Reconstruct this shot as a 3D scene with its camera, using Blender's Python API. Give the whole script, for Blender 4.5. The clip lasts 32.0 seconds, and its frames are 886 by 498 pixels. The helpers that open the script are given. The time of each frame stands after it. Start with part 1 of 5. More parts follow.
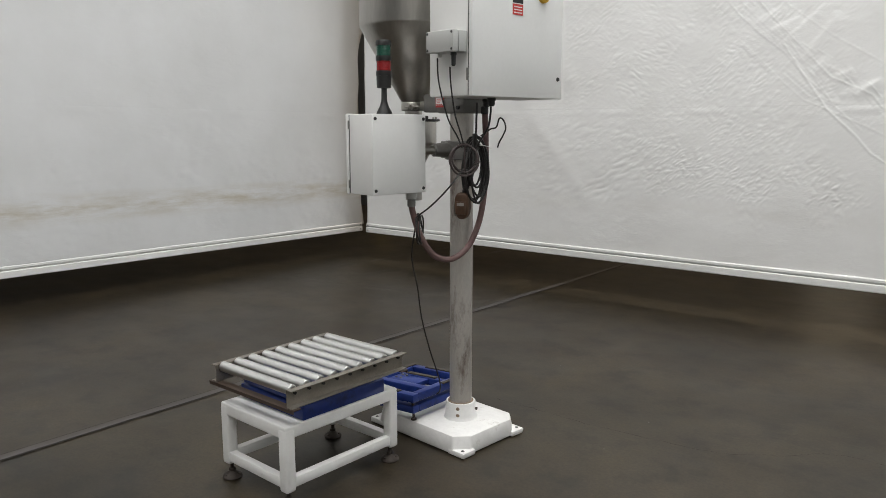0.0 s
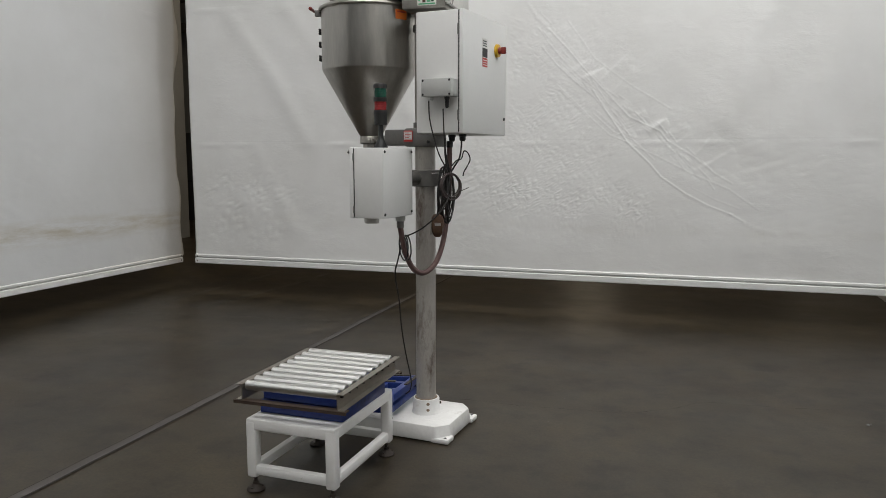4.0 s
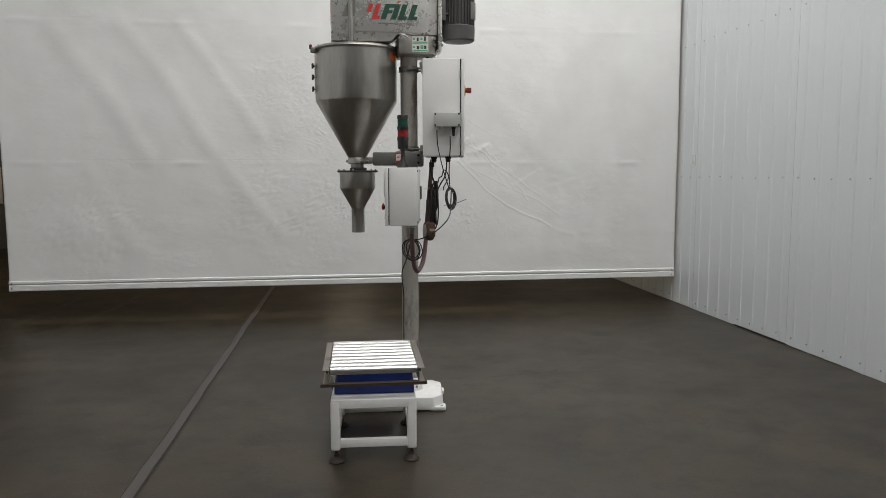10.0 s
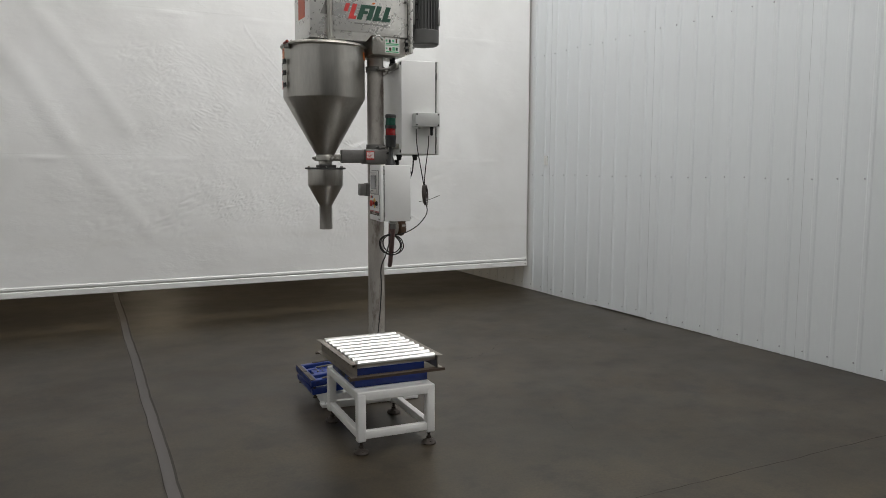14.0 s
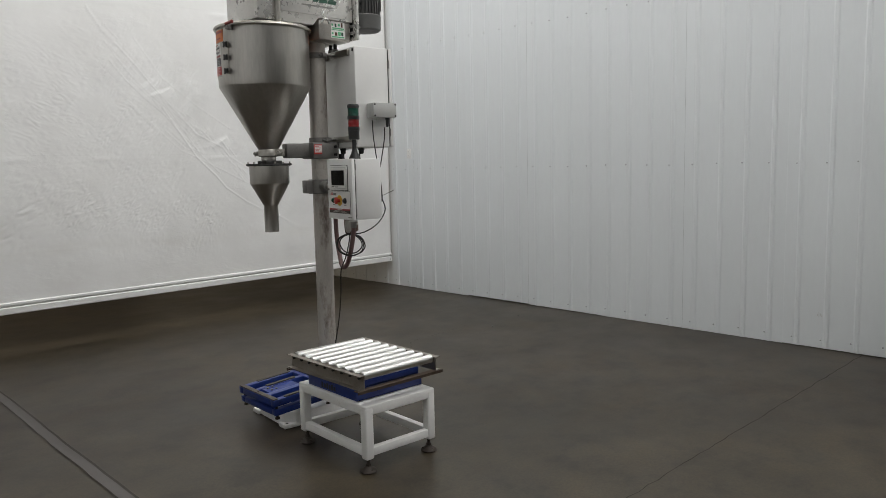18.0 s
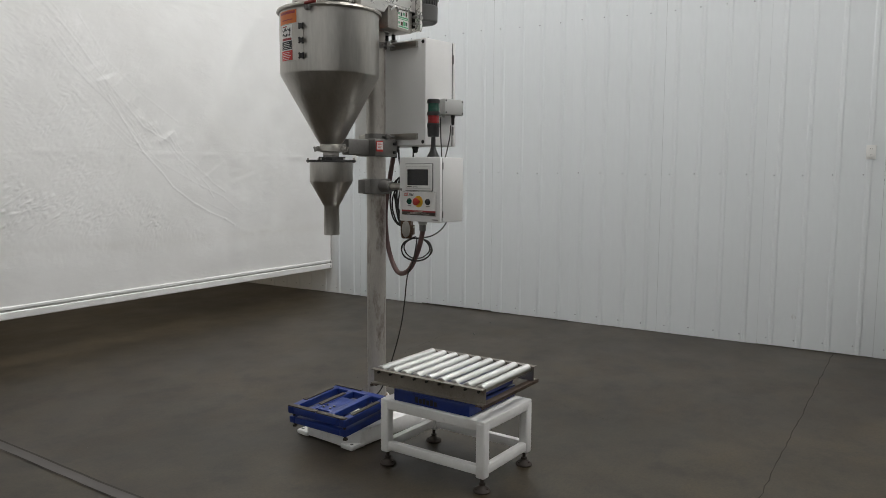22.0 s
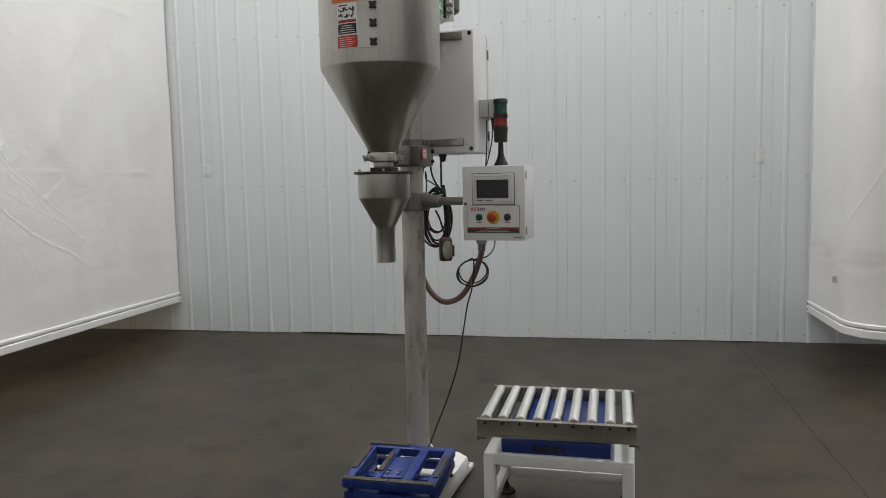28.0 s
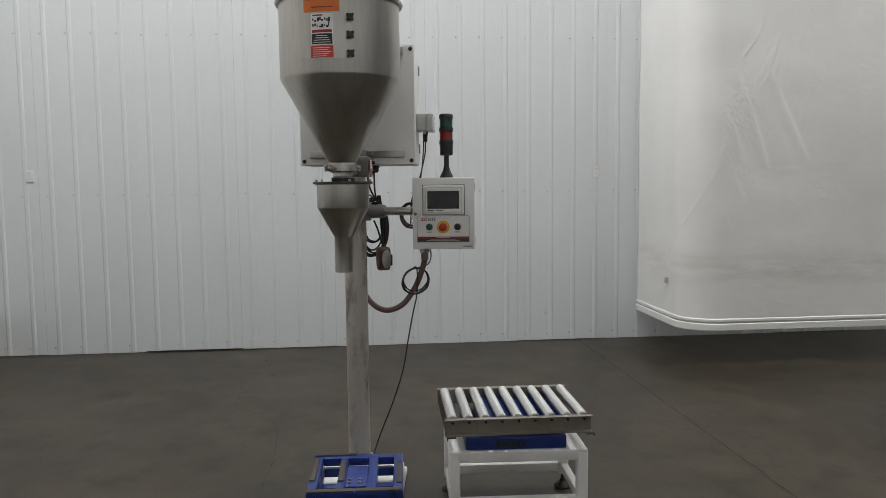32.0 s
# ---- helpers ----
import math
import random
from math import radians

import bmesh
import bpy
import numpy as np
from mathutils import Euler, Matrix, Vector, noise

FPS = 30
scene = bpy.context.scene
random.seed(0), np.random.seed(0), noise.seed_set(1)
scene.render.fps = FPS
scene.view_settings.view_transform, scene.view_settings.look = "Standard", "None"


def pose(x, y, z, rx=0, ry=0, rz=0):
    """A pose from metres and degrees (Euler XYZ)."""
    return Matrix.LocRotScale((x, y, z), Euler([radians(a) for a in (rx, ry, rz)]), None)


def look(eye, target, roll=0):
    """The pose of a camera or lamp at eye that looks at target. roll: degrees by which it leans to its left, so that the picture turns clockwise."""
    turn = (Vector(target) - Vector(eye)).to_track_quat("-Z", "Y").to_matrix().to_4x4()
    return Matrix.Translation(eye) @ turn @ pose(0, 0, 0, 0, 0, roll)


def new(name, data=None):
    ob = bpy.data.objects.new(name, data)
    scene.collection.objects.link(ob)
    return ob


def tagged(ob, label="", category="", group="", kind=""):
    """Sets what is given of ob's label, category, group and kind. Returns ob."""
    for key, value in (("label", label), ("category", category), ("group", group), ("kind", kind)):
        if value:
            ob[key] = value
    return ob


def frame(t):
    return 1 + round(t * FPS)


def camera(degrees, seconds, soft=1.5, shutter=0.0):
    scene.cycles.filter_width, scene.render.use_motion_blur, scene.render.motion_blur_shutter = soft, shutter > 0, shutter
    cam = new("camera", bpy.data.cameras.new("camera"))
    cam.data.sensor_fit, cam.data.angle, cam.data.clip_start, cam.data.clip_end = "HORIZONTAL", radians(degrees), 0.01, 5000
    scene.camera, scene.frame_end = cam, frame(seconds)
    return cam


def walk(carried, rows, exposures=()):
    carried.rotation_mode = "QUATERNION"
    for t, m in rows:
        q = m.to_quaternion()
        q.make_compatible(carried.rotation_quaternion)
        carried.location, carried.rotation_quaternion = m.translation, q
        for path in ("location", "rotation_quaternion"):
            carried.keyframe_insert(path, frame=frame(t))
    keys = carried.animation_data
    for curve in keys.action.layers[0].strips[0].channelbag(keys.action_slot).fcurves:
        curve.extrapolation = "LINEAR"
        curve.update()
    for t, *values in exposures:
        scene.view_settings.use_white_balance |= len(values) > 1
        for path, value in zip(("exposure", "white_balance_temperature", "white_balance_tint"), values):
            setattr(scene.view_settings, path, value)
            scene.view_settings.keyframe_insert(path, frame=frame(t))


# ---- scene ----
cam = camera(61.4, 32.0, soft=0.8)
PATH = [
    (0, (0.012, 0.066, 1.559), (-1.21, 1.616, 1.237), 0.03),
    (0.5, (-0.042, -0.2, 1.566), (-1.203, 1.4, 1.266), 0.34),
    (1, (-0.117, -0.354, 1.574), (-1.209, 1.295, 1.274), 0.11),
    (1.5, (-0.234, -0.434, 1.573), (-1.244, 1.27, 1.295), -0.72),
    (2, (-0.335, -0.52, 1.58), (-1.261, 1.233, 1.314), -0.43),
    (2.5, (-0.463, -0.723, 1.587), (-1.289, 1.08, 1.331), -0.45),
    (3, (-0.572, -0.874, 1.583), (-1.31, 0.966, 1.322), -0.49),
    (3.5, (-0.714, -0.925, 1.578), (-1.38, 0.942, 1.314), -0.43),
    (5.5, (-1.258, -1.385, 1.603), (-1.585, 0.578, 1.407), 0.13),
    (6, (-1.424, -1.458, 1.589), (-1.699, 0.514, 1.402), -0.74),
    (6.5, (-1.561, -1.584, 1.594), (-1.759, 0.399, 1.424), -0.54),
    (7, (-1.725, -1.775, 1.6), (-1.836, 0.213, 1.406), -0.01),
    (7.5, (-1.863, -1.835, 1.595), (-1.895, 0.155, 1.398), 0.52),
    (8, (-2.026, -1.836, 1.589), (-1.98, 0.156, 1.408), 0.41),
    (8.5, (-2.18, -1.883, 1.593), (-2.07, 0.107, 1.42), 0.5),
    (9, (-2.372, -2.021, 1.593), (-2.207, -0.038, 1.395), 0.55),
    (9.5, (-2.507, -2.079, 1.597), (-2.288, -0.103, 1.383), 0.34),
    (10, (-2.662, -2.055, 1.59), (-2.386, -0.085, 1.384), -0.13),
    (10.5, (-2.8, -2.017, 1.598), (-2.457, -0.057, 1.396), -0.43),
    (11, (-2.986, -2.023, 1.59), (-2.567, -0.079, 1.385), -0.22),
    (11.5, (-3.216, -2.04, 1.591), (-2.706, -0.12, 1.365), -0.39),
    (12, (-3.351, -2.01, 1.591), (-2.775, -0.109, 1.36), 0.03),
    (12.5, (-3.493, -1.93, 1.581), (-2.838, -0.054, 1.356), -0.15),
    (13, (-3.65, -1.88, 1.587), (-2.913, -0.033, 1.369), -0.48),
    (13.5, (-3.915, -1.888, 1.588), (-3.084, -0.081, 1.372), -0.05),
    (15.5, (-4.523, -1.553, 1.586), (-3.437, 0.115, 1.386), -0.09),
    (16, (-4.664, -1.453, 1.591), (-3.491, 0.153, 1.384), -0.03),
    (16.5, (-4.713, -1.317, 1.582), (-3.467, 0.232, 1.364), -0.3),
    (17, (-4.743, -1.174, 1.586), (-3.436, 0.324, 1.366), -0.87),
    (17.5, (-4.83, -1.078, 1.582), (-3.489, 0.39, 1.362), -0.99),
    (18, (-5.013, -0.966, 1.577), (-3.616, 0.447, 1.35), -1.24),
    (18.5, (-5.147, -0.867, 1.58), (-3.721, 0.514, 1.341), -1.2),
    (19, (-5.182, -0.717, 1.56), (-3.742, 0.652, 1.331), -0.74),
    (19.5, (-5.266, -0.542, 1.571), (-3.797, 0.794, 1.34), -0.24),
    (20, (-5.398, -0.381, 1.561), (-3.907, 0.931, 1.325), 0.81),
    (20.5, (-5.54, -0.213, 1.571), (-3.99, 1.028, 1.333), 0.42),
    (21, (-5.592, -0.051, 1.549), (-4.006, 1.145, 1.321), 0.98),
    (21.5, (-5.644, 0.125, 1.559), (-4.016, 1.267, 1.34), -0.32),
    (22, (-5.725, 0.257, 1.545), (-4.049, 1.328, 1.336), 0.32),
    (22.5, (-5.871, 0.402, 1.554), (-4.13, 1.366, 1.355), -0.72),
    (23, (-5.935, 0.503, 1.552), (-4.157, 1.395, 1.351), -0.67),
    (23.5, (-5.91, 0.651, 1.543), (-4.097, 1.47, 1.342), -1.4),
    (24, (-5.886, 0.794, 1.555), (-4.043, 1.544, 1.353), -0.71),
    (24.5, (-5.912, 0.969, 1.557), (-4.041, 1.645, 1.353), -0.44),
    (25, (-5.953, 1.16, 1.56), (-4.049, 1.739, 1.358), -0.58),
    (25.5, (-5.936, 1.326, 1.556), (-4.025, 1.879, 1.347), 0.1),
    (26, (-5.881, 1.507, 1.56), (-3.965, 2.045, 1.362), -0.21),
    (26.5, (-5.859, 1.649, 1.56), (-3.947, 2.204, 1.374), -0.47),
    (28.5, (-5.831, 2.22, 1.552), (-3.866, 2.536, 1.361), -1.23),
    (29, (-5.804, 2.319, 1.559), (-3.83, 2.57, 1.36), -0.78),
    (29.5, (-5.846, 2.495, 1.56), (-3.864, 2.686, 1.371), 0.01),
    (30, (-5.902, 2.663, 1.563), (-3.913, 2.752, 1.376), 0.39),
    (30.5, (-5.889, 2.757, 1.564), (-3.898, 2.756, 1.376), -0.31),
    (31, (-5.838, 2.822, 1.565), (-3.847, 2.748, 1.387), -0.5),
    (31.5, (-5.888, 2.887, 1.564), (-3.9, 2.75, 1.399), -0.61),
    (32, (-6.003, 2.934, 1.57), (-4.02, 2.734, 1.405), -0.58),
]
walk(cam, [(t, look(eye, target, roll)) for t, eye, target, roll in PATH],
     exposures=((0, 0.24), (1, 0.24), (2, 0.1), (3.5, -0.04), (6, -0.14), (9, -0.1), (12, -0.06), (16, -0.02), (20, 0.02), (26, 0.05), (32, 0.02)))

# ---- light ----
world = bpy.data.worlds.new("world")
scene.world = world
world.use_nodes = True
world.node_tree.nodes["Background"].inputs[0].default_value = (0.8, 0.9, 1.0, 1)
world.node_tree.nodes["Background"].inputs[1].default_value = 0.0
scene.view_settings.exposure = 0.0

CEILING = 7.2
LAMP_W = 80.0


def lamp(x, y, power, sx=2.4, sy=0.5, color=(1.0, 0.985, 0.968)):
    data = bpy.data.lights.new("ceiling_lamp", "AREA")
    data.shape, data.size, data.size_y, data.energy, data.color = "RECTANGLE", sx, sy, power, color
    ob = new("ceiling_lamp", data)
    ob.matrix_world = pose(x, y, CEILING - 0.33)
    return ob


# ---- materials ----
def nodes_of(name):
    m = bpy.data.materials.new(name)
    m.use_nodes = True
    nt = m.node_tree
    return m, nt, nt.nodes["Principled BSDF"]


def add(nt, kind, **values):
    n = nt.nodes.new(kind)
    for k, v in values.items():
        n.inputs[k.replace("_", " ")].default_value = v
    return n


def ramp(nt, source, stops):
    r = nt.nodes.new("ShaderNodeValToRGB")
    while len(r.color_ramp.elements) < len(stops):
        r.color_ramp.elements.new(0.5)
    for e, (p, c) in zip(r.color_ramp.elements, stops):
        e.position, e.color = p, (*c, 1) if len(c) == 3 else c
    nt.links.new(source, r.inputs[0])
    return r.outputs[0]


def shade(c, k):
    return tuple(min(1.0, max(0.0, v * k)) for v in c)


def surface(name, color, rough=0.5, metal=0.0, var=0.12, scale=6.0, fine=60.0, bump=0.1, rough_var=0.1, stretch=(1, 1, 1), dirt=None, dirt_amount=0.5, dirt_scale=3.0):
    """Paint, metal or plastic: two scales of variation in colour and gloss, fine relief, and patches of dirt."""
    m, nt, p = nodes_of(name)
    tc = nt.nodes.new("ShaderNodeTexCoord")
    mp = nt.nodes.new("ShaderNodeMapping")
    mp.inputs["Scale"].default_value = stretch
    nt.links.new(tc.outputs["Object"], mp.inputs[0])
    big = add(nt, "ShaderNodeTexNoise", Scale=scale, Detail=5.0, Roughness=0.6)
    small = add(nt, "ShaderNodeTexNoise", Scale=fine, Detail=3.0, Roughness=0.6)
    for n in (big, small):
        nt.links.new(mp.outputs[0], n.inputs["Vector"])
    mix = nt.nodes.new("ShaderNodeMix")
    mix.inputs[0].default_value = 0.35
    nt.links.new(big.outputs[0], mix.inputs[2])
    nt.links.new(small.outputs[0], mix.inputs[3])
    col = ramp(nt, mix.outputs[0], [(0.3, shade(color, 1 - var)), (0.7, shade(color, 1 + var))])
    if dirt:
        spots = add(nt, "ShaderNodeTexNoise", Scale=dirt_scale, Detail=8.0, Roughness=0.7)
        nt.links.new(mp.outputs[0], spots.inputs["Vector"])
        lo = 0.72 - 0.3 * dirt_amount
        mask = ramp(nt, spots.outputs[0], [(lo, (0, 0, 0)), (lo + 0.14, (1, 1, 1))])
        dm = nt.nodes.new("ShaderNodeMix")
        dm.data_type = "RGBA"
        nt.links.new(mask, dm.inputs[0])
        nt.links.new(col, dm.inputs[6])
        dm.inputs[7].default_value = (*dirt, 1)
        col = dm.outputs[2]
    nt.links.new(col, p.inputs["Base Color"])
    rr = ramp(nt, mix.outputs[0], [(0.3, (rough - rough_var,) * 3), (0.7, (rough + rough_var,) * 3)])
    nt.links.new(rr, p.inputs["Roughness"])
    p.inputs["Metallic"].default_value = metal
    b = nt.nodes.new("ShaderNodeBump")
    b.inputs["Strength"].default_value = bump
    b.inputs["Distance"].default_value = 0.004
    nt.links.new(mix.outputs[0], b.inputs["Height"])
    nt.links.new(b.outputs[0], p.inputs["Normal"])
    return m


def turned(m):
    """Fine lathe grooves round the x axis, which draw a highlight out along it."""
    nt = m.node_tree
    p = next(n for n in nt.nodes if n.type == "BSDF_PRINCIPLED")
    t = nt.nodes.new("ShaderNodeTangent")
    t.direction_type, t.axis = "RADIAL", "X"
    nt.links.new(t.outputs[0], p.inputs["Tangent"])
    p.inputs["Anisotropic"].default_value = 0.9
    p.inputs["Anisotropic Rotation"].default_value = 0.25
    return m


def concrete():
    m, nt, p = nodes_of("sealed_concrete")
    tc = nt.nodes.new("ShaderNodeTexCoord")
    big = add(nt, "ShaderNodeTexNoise", Scale=0.8, Detail=8.0, Roughness=0.66, Distortion=0.4)
    mid = add(nt, "ShaderNodeTexNoise", Scale=4.0, Detail=8.0, Roughness=0.68)
    grit = add(nt, "ShaderNodeTexNoise", Scale=60.0, Detail=4.0, Roughness=0.7)
    wipe = add(nt, "ShaderNodeTexNoise", Scale=1.6, Detail=6.0, Roughness=0.6)
    mp = nt.nodes.new("ShaderNodeMapping")
    mp.inputs["Scale"].default_value = (0.8, 1.0, 1)
    nt.links.new(tc.outputs["Object"], mp.inputs[0])
    for n in (big, mid, grit):
        nt.links.new(tc.outputs["Object"], n.inputs["Vector"])
    nt.links.new(mp.outputs[0], wipe.inputs["Vector"])
    col = ramp(nt, big.outputs[0], [(0.34, (0.0225, 0.0171, 0.0102)), (0.5, (0.0374, 0.0284, 0.017)), (0.66, (0.056, 0.0433, 0.026))])
    second = ramp(nt, mid.outputs[0], [(0.36, (0.5, 0.5, 0.5)), (0.5, (1, 1, 1)), (0.66, (1.12, 1.09, 0.97))])
    third = ramp(nt, grit.outputs[0], [(0.35, (0.62, 0.62, 0.62)), (0.6, (1, 1, 1))])
    last = col
    for extra in (second, third):
        mul = nt.nodes.new("ShaderNodeMix")
        mul.data_type, mul.blend_type = "RGBA", "MULTIPLY"
        mul.inputs[0].default_value = 1.0
        nt.links.new(last, mul.inputs[6])
        nt.links.new(extra, mul.inputs[7])
        last = mul.outputs[2]
    spots = add(nt, "ShaderNodeTexNoise", Scale=7.0, Detail=6.0, Roughness=0.75, Distortion=0.8)
    nt.links.new(tc.outputs["Object"], spots.inputs["Vector"])
    stain = ramp(nt, spots.outputs[0], [(0.27, (0.45, 0.42, 0.4)), (0.36, (1, 1, 1))])
    mul = nt.nodes.new("ShaderNodeMix")
    mul.data_type, mul.blend_type = "RGBA", "MULTIPLY"
    mul.inputs[0].default_value = 0.8
    nt.links.new(last, mul.inputs[6])
    nt.links.new(stain, mul.inputs[7])
    last = mul.outputs[2]
    nt.links.new(last, p.inputs["Base Color"])
    rr = ramp(nt, wipe.outputs[0], [(0.34, (0.35, 0.35, 0.35)), (0.66, (0.44, 0.44, 0.44))])
    nt.links.new(rr, p.inputs["Roughness"])
    p.inputs["Specular IOR Level"].default_value = 0.38
    b = nt.nodes.new("ShaderNodeBump")
    b.inputs["Strength"].default_value = 0.05
    b.inputs["Distance"].default_value = 0.01
    nt.links.new(mid.outputs[0], b.inputs["Height"])
    nt.links.new(b.outputs[0], p.inputs["Normal"])
    return m


def vinyl(name, stain_z=0.85, stain=0.5, tone=1.0, tint=(1, 1, 1), reach=0.1):
    """White coated curtain cloth: soft crumples, faint grime, a brownish scuffed band at one height."""
    m, nt, p = nodes_of(name)
    tc = nt.nodes.new("ShaderNodeTexCoord")
    sep = nt.nodes.new("ShaderNodeSeparateXYZ")
    nt.links.new(tc.outputs["Object"], sep.inputs[0])
    grime = add(nt, "ShaderNodeTexNoise", Scale=1.1, Detail=6.0, Roughness=0.6)
    streak = add(nt, "ShaderNodeTexNoise", Scale=3.0, Detail=7.0, Roughness=0.7)
    mp = nt.nodes.new("ShaderNodeMapping")
    mp.inputs["Scale"].default_value = (0.5, 0.5, 3.0)
    nt.links.new(tc.outputs["Object"], mp.inputs[0])
    nt.links.new(tc.outputs["Object"], grime.inputs["Vector"])
    nt.links.new(mp.outputs[0], streak.inputs["Vector"])
    col = ramp(nt, grime.outputs[0], [(0.3, tuple(c * k * tone for c, k in zip((0.74, 0.737, 0.722), tint))), (0.6, tuple(c * k * tone for c, k in zip((0.8, 0.8, 0.79), tint)))])
    band = nt.nodes.new("ShaderNodeMath")
    band.operation = "SUBTRACT"
    nt.links.new(sep.outputs[2], band.inputs[0])
    band.inputs[1].default_value = stain_z
    ab = nt.nodes.new("ShaderNodeMath")
    ab.operation = "ABSOLUTE"
    nt.links.new(band.outputs[0], ab.inputs[0])
    near = ramp(nt, ab.outputs[0], [(0.0, (1, 1, 1)), (reach, (0, 0, 0))])
    spots = ramp(nt, streak.outputs[0], [(0.4, (0, 0, 0)), (0.62, (stain, stain, stain))])
    mul = nt.nodes.new("ShaderNodeMath")
    mul.operation = "MULTIPLY"
    nt.links.new(near, mul.inputs[0])
    nt.links.new(spots, mul.inputs[1])
    dm = nt.nodes.new("ShaderNodeMix")
    dm.data_type = "RGBA"
    nt.links.new(mul.outputs[0], dm.inputs[0])
    nt.links.new(col, dm.inputs[6])
    dm.inputs[7].default_value = (0.42, 0.37, 0.27, 1)
    nt.links.new(dm.outputs[2], p.inputs["Base Color"])
    p.inputs["Roughness"].default_value = 0.5
    w1 = add(nt, "ShaderNodeTexNoise", Scale=9.0, Detail=3.0, Roughness=0.5, Distortion=0.5)
    w2 = add(nt, "ShaderNodeTexNoise", Scale=2.2, Detail=3.0, Roughness=0.5)
    mp2 = nt.nodes.new("ShaderNodeMapping")
    mp2.inputs["Scale"].default_value = (1.0, 1.0, 1.7)
    mp2.inputs["Rotation"].default_value = (0.5, 0.6, 0)
    nt.links.new(tc.outputs["Object"], mp2.inputs[0])
    for n in (w1, w2):
        nt.links.new(mp2.outputs[0], n.inputs["Vector"])
    mp3 = nt.nodes.new("ShaderNodeMapping")
    mp3.inputs["Scale"].default_value = (0.5, 0.5, 1.6)
    mp3.inputs["Rotation"].default_value = (0.55, 0.55, 0)
    nt.links.new(tc.outputs["Object"], mp3.inputs[0])
    w3 = add(nt, "ShaderNodeTexNoise", Scale=24.0, Detail=4.0, Roughness=0.55, Distortion=0.7)
    nt.links.new(mp3.outputs[0], w3.inputs["Vector"])
    both = nt.nodes.new("ShaderNodeMath")
    both.operation = "MULTIPLY_ADD"
    both.inputs[1].default_value = 0.42
    nt.links.new(w3.outputs[0], both.inputs[0])
    nt.links.new(w1.outputs[0], both.inputs[2])
    m2 = nt.nodes.new("ShaderNodeMath")
    m2.operation = "MULTIPLY"
    patch = ramp(nt, w2.outputs[0], [(0.42, (0.08, 0.08, 0.08)), (0.66, (1, 1, 1))])
    nt.links.new(both.outputs[0], m2.inputs[0])
    nt.links.new(patch, m2.inputs[1])
    b = nt.nodes.new("ShaderNodeBump")
    b.inputs["Strength"].default_value = 0.2
    b.inputs["Distance"].default_value = 0.012
    nt.links.new(m2.outputs[0], b.inputs["Height"])
    nt.links.new(b.outputs[0], p.inputs["Normal"])
    return m


CONCRETE = concrete()
CLOTH = vinyl("curtain_cloth", 0.85, 0.1)
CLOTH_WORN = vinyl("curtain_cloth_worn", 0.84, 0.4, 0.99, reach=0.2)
# West cloth: tone and tint put its weaker light into the colour.
CLOTH_DIM = vinyl("curtain_cloth_dim", 0.8, 0.75, 0.84, (0.985, 1.0, 1.02), 0.17)
WHITE_BAR = surface("white_bar", (0.78, 0.78, 0.765), 0.35, var=0.05, bump=0.03)
PANEL_WHITE = surface("panel_white", (0.65, 0.678, 0.69), 0.36, var=0.035, scale=1.3, fine=30, bump=0.03, stretch=(1, 1, 0.25), dirt=(0.52, 0.55, 0.55), dirt_amount=0.14, dirt_scale=1.5)
STAINLESS = surface("brushed_stainless", (0.44, 0.425, 0.395), 0.34, 1.0, var=0.17, scale=12, fine=70, bump=0.0, stretch=(1, 1, 0.16), rough_var=0.05)
STAINLESS_LOW = surface("stainless_dull", (0.40, 0.385, 0.35), 0.36, 1.0, var=0.12, scale=5, fine=160, bump=0.04, rough_var=0.08)
SHEET = surface("head_sheet", (0.72, 0.71, 0.68), 0.3, 0.68, var=0.14, scale=6, fine=40, bump=0.03, dirt=(0.36, 0.33, 0.28), dirt_amount=0.3, dirt_scale=6)
POST_STEEL = surface("post_steel", (0.46, 0.435, 0.4), 0.46, 0.5, var=0.2, scale=5, fine=120, bump=0.08, stretch=(1, 1, 0.35), dirt=(0.19, 0.15, 0.13), dirt_amount=0.64, dirt_scale=9)
CAST_GREY = surface("cast_grey", (0.20, 0.195, 0.185), 0.5, 0.45, var=0.2, scale=14, fine=120, bump=0.2)
CAST_BRIGHT = surface("cast_bright", (0.36, 0.345, 0.315), 0.42, 0.6, var=0.2, scale=20, fine=150, bump=0.15)
BOX_WHITE = surface("cabinet_white", (0.75, 0.75, 0.735), 0.42, var=0.03, scale=3, fine=50, bump=0.004, rough_var=0.02)
BOX_EDGE = surface("cabinet_gap", (0.02, 0.02, 0.02), 0.7)
PLASTIC_GREY = surface("plastic_grey", (0.47, 0.475, 0.46), 0.42, var=0.05, bump=0.03)
PAINT_WHITE = surface("frame_white", (0.79, 0.785, 0.77), 0.38, var=0.05, scale=9, fine=80, bump=0.12, rough_var=0.04, dirt=(0.45, 0.41, 0.35), dirt_amount=0.24, dirt_scale=9)
BLUE = surface("scale_blue", (0.01, 0.031, 0.185), 0.36, var=0.2, scale=8, fine=70, bump=0.1, dirt=(0.008, 0.016, 0.07), dirt_amount=0.5, dirt_scale=7)
RUBBER = surface("black_rubber", (0.022, 0.021, 0.02), 0.6, var=0.25, fine=90, bump=0.2)
BROWN_PAD = surface("worn_strip", (0.055, 0.045, 0.035), 0.65, var=0.3, scale=20, fine=120, bump=0.25)
RAIL_STEEL = surface("rail_steel", (0.31, 0.285, 0.25), 0.42, 0.8, var=0.22, scale=9, fine=140, bump=0.1, dirt=(0.12, 0.078, 0.05), dirt_amount=0.48, dirt_scale=6)
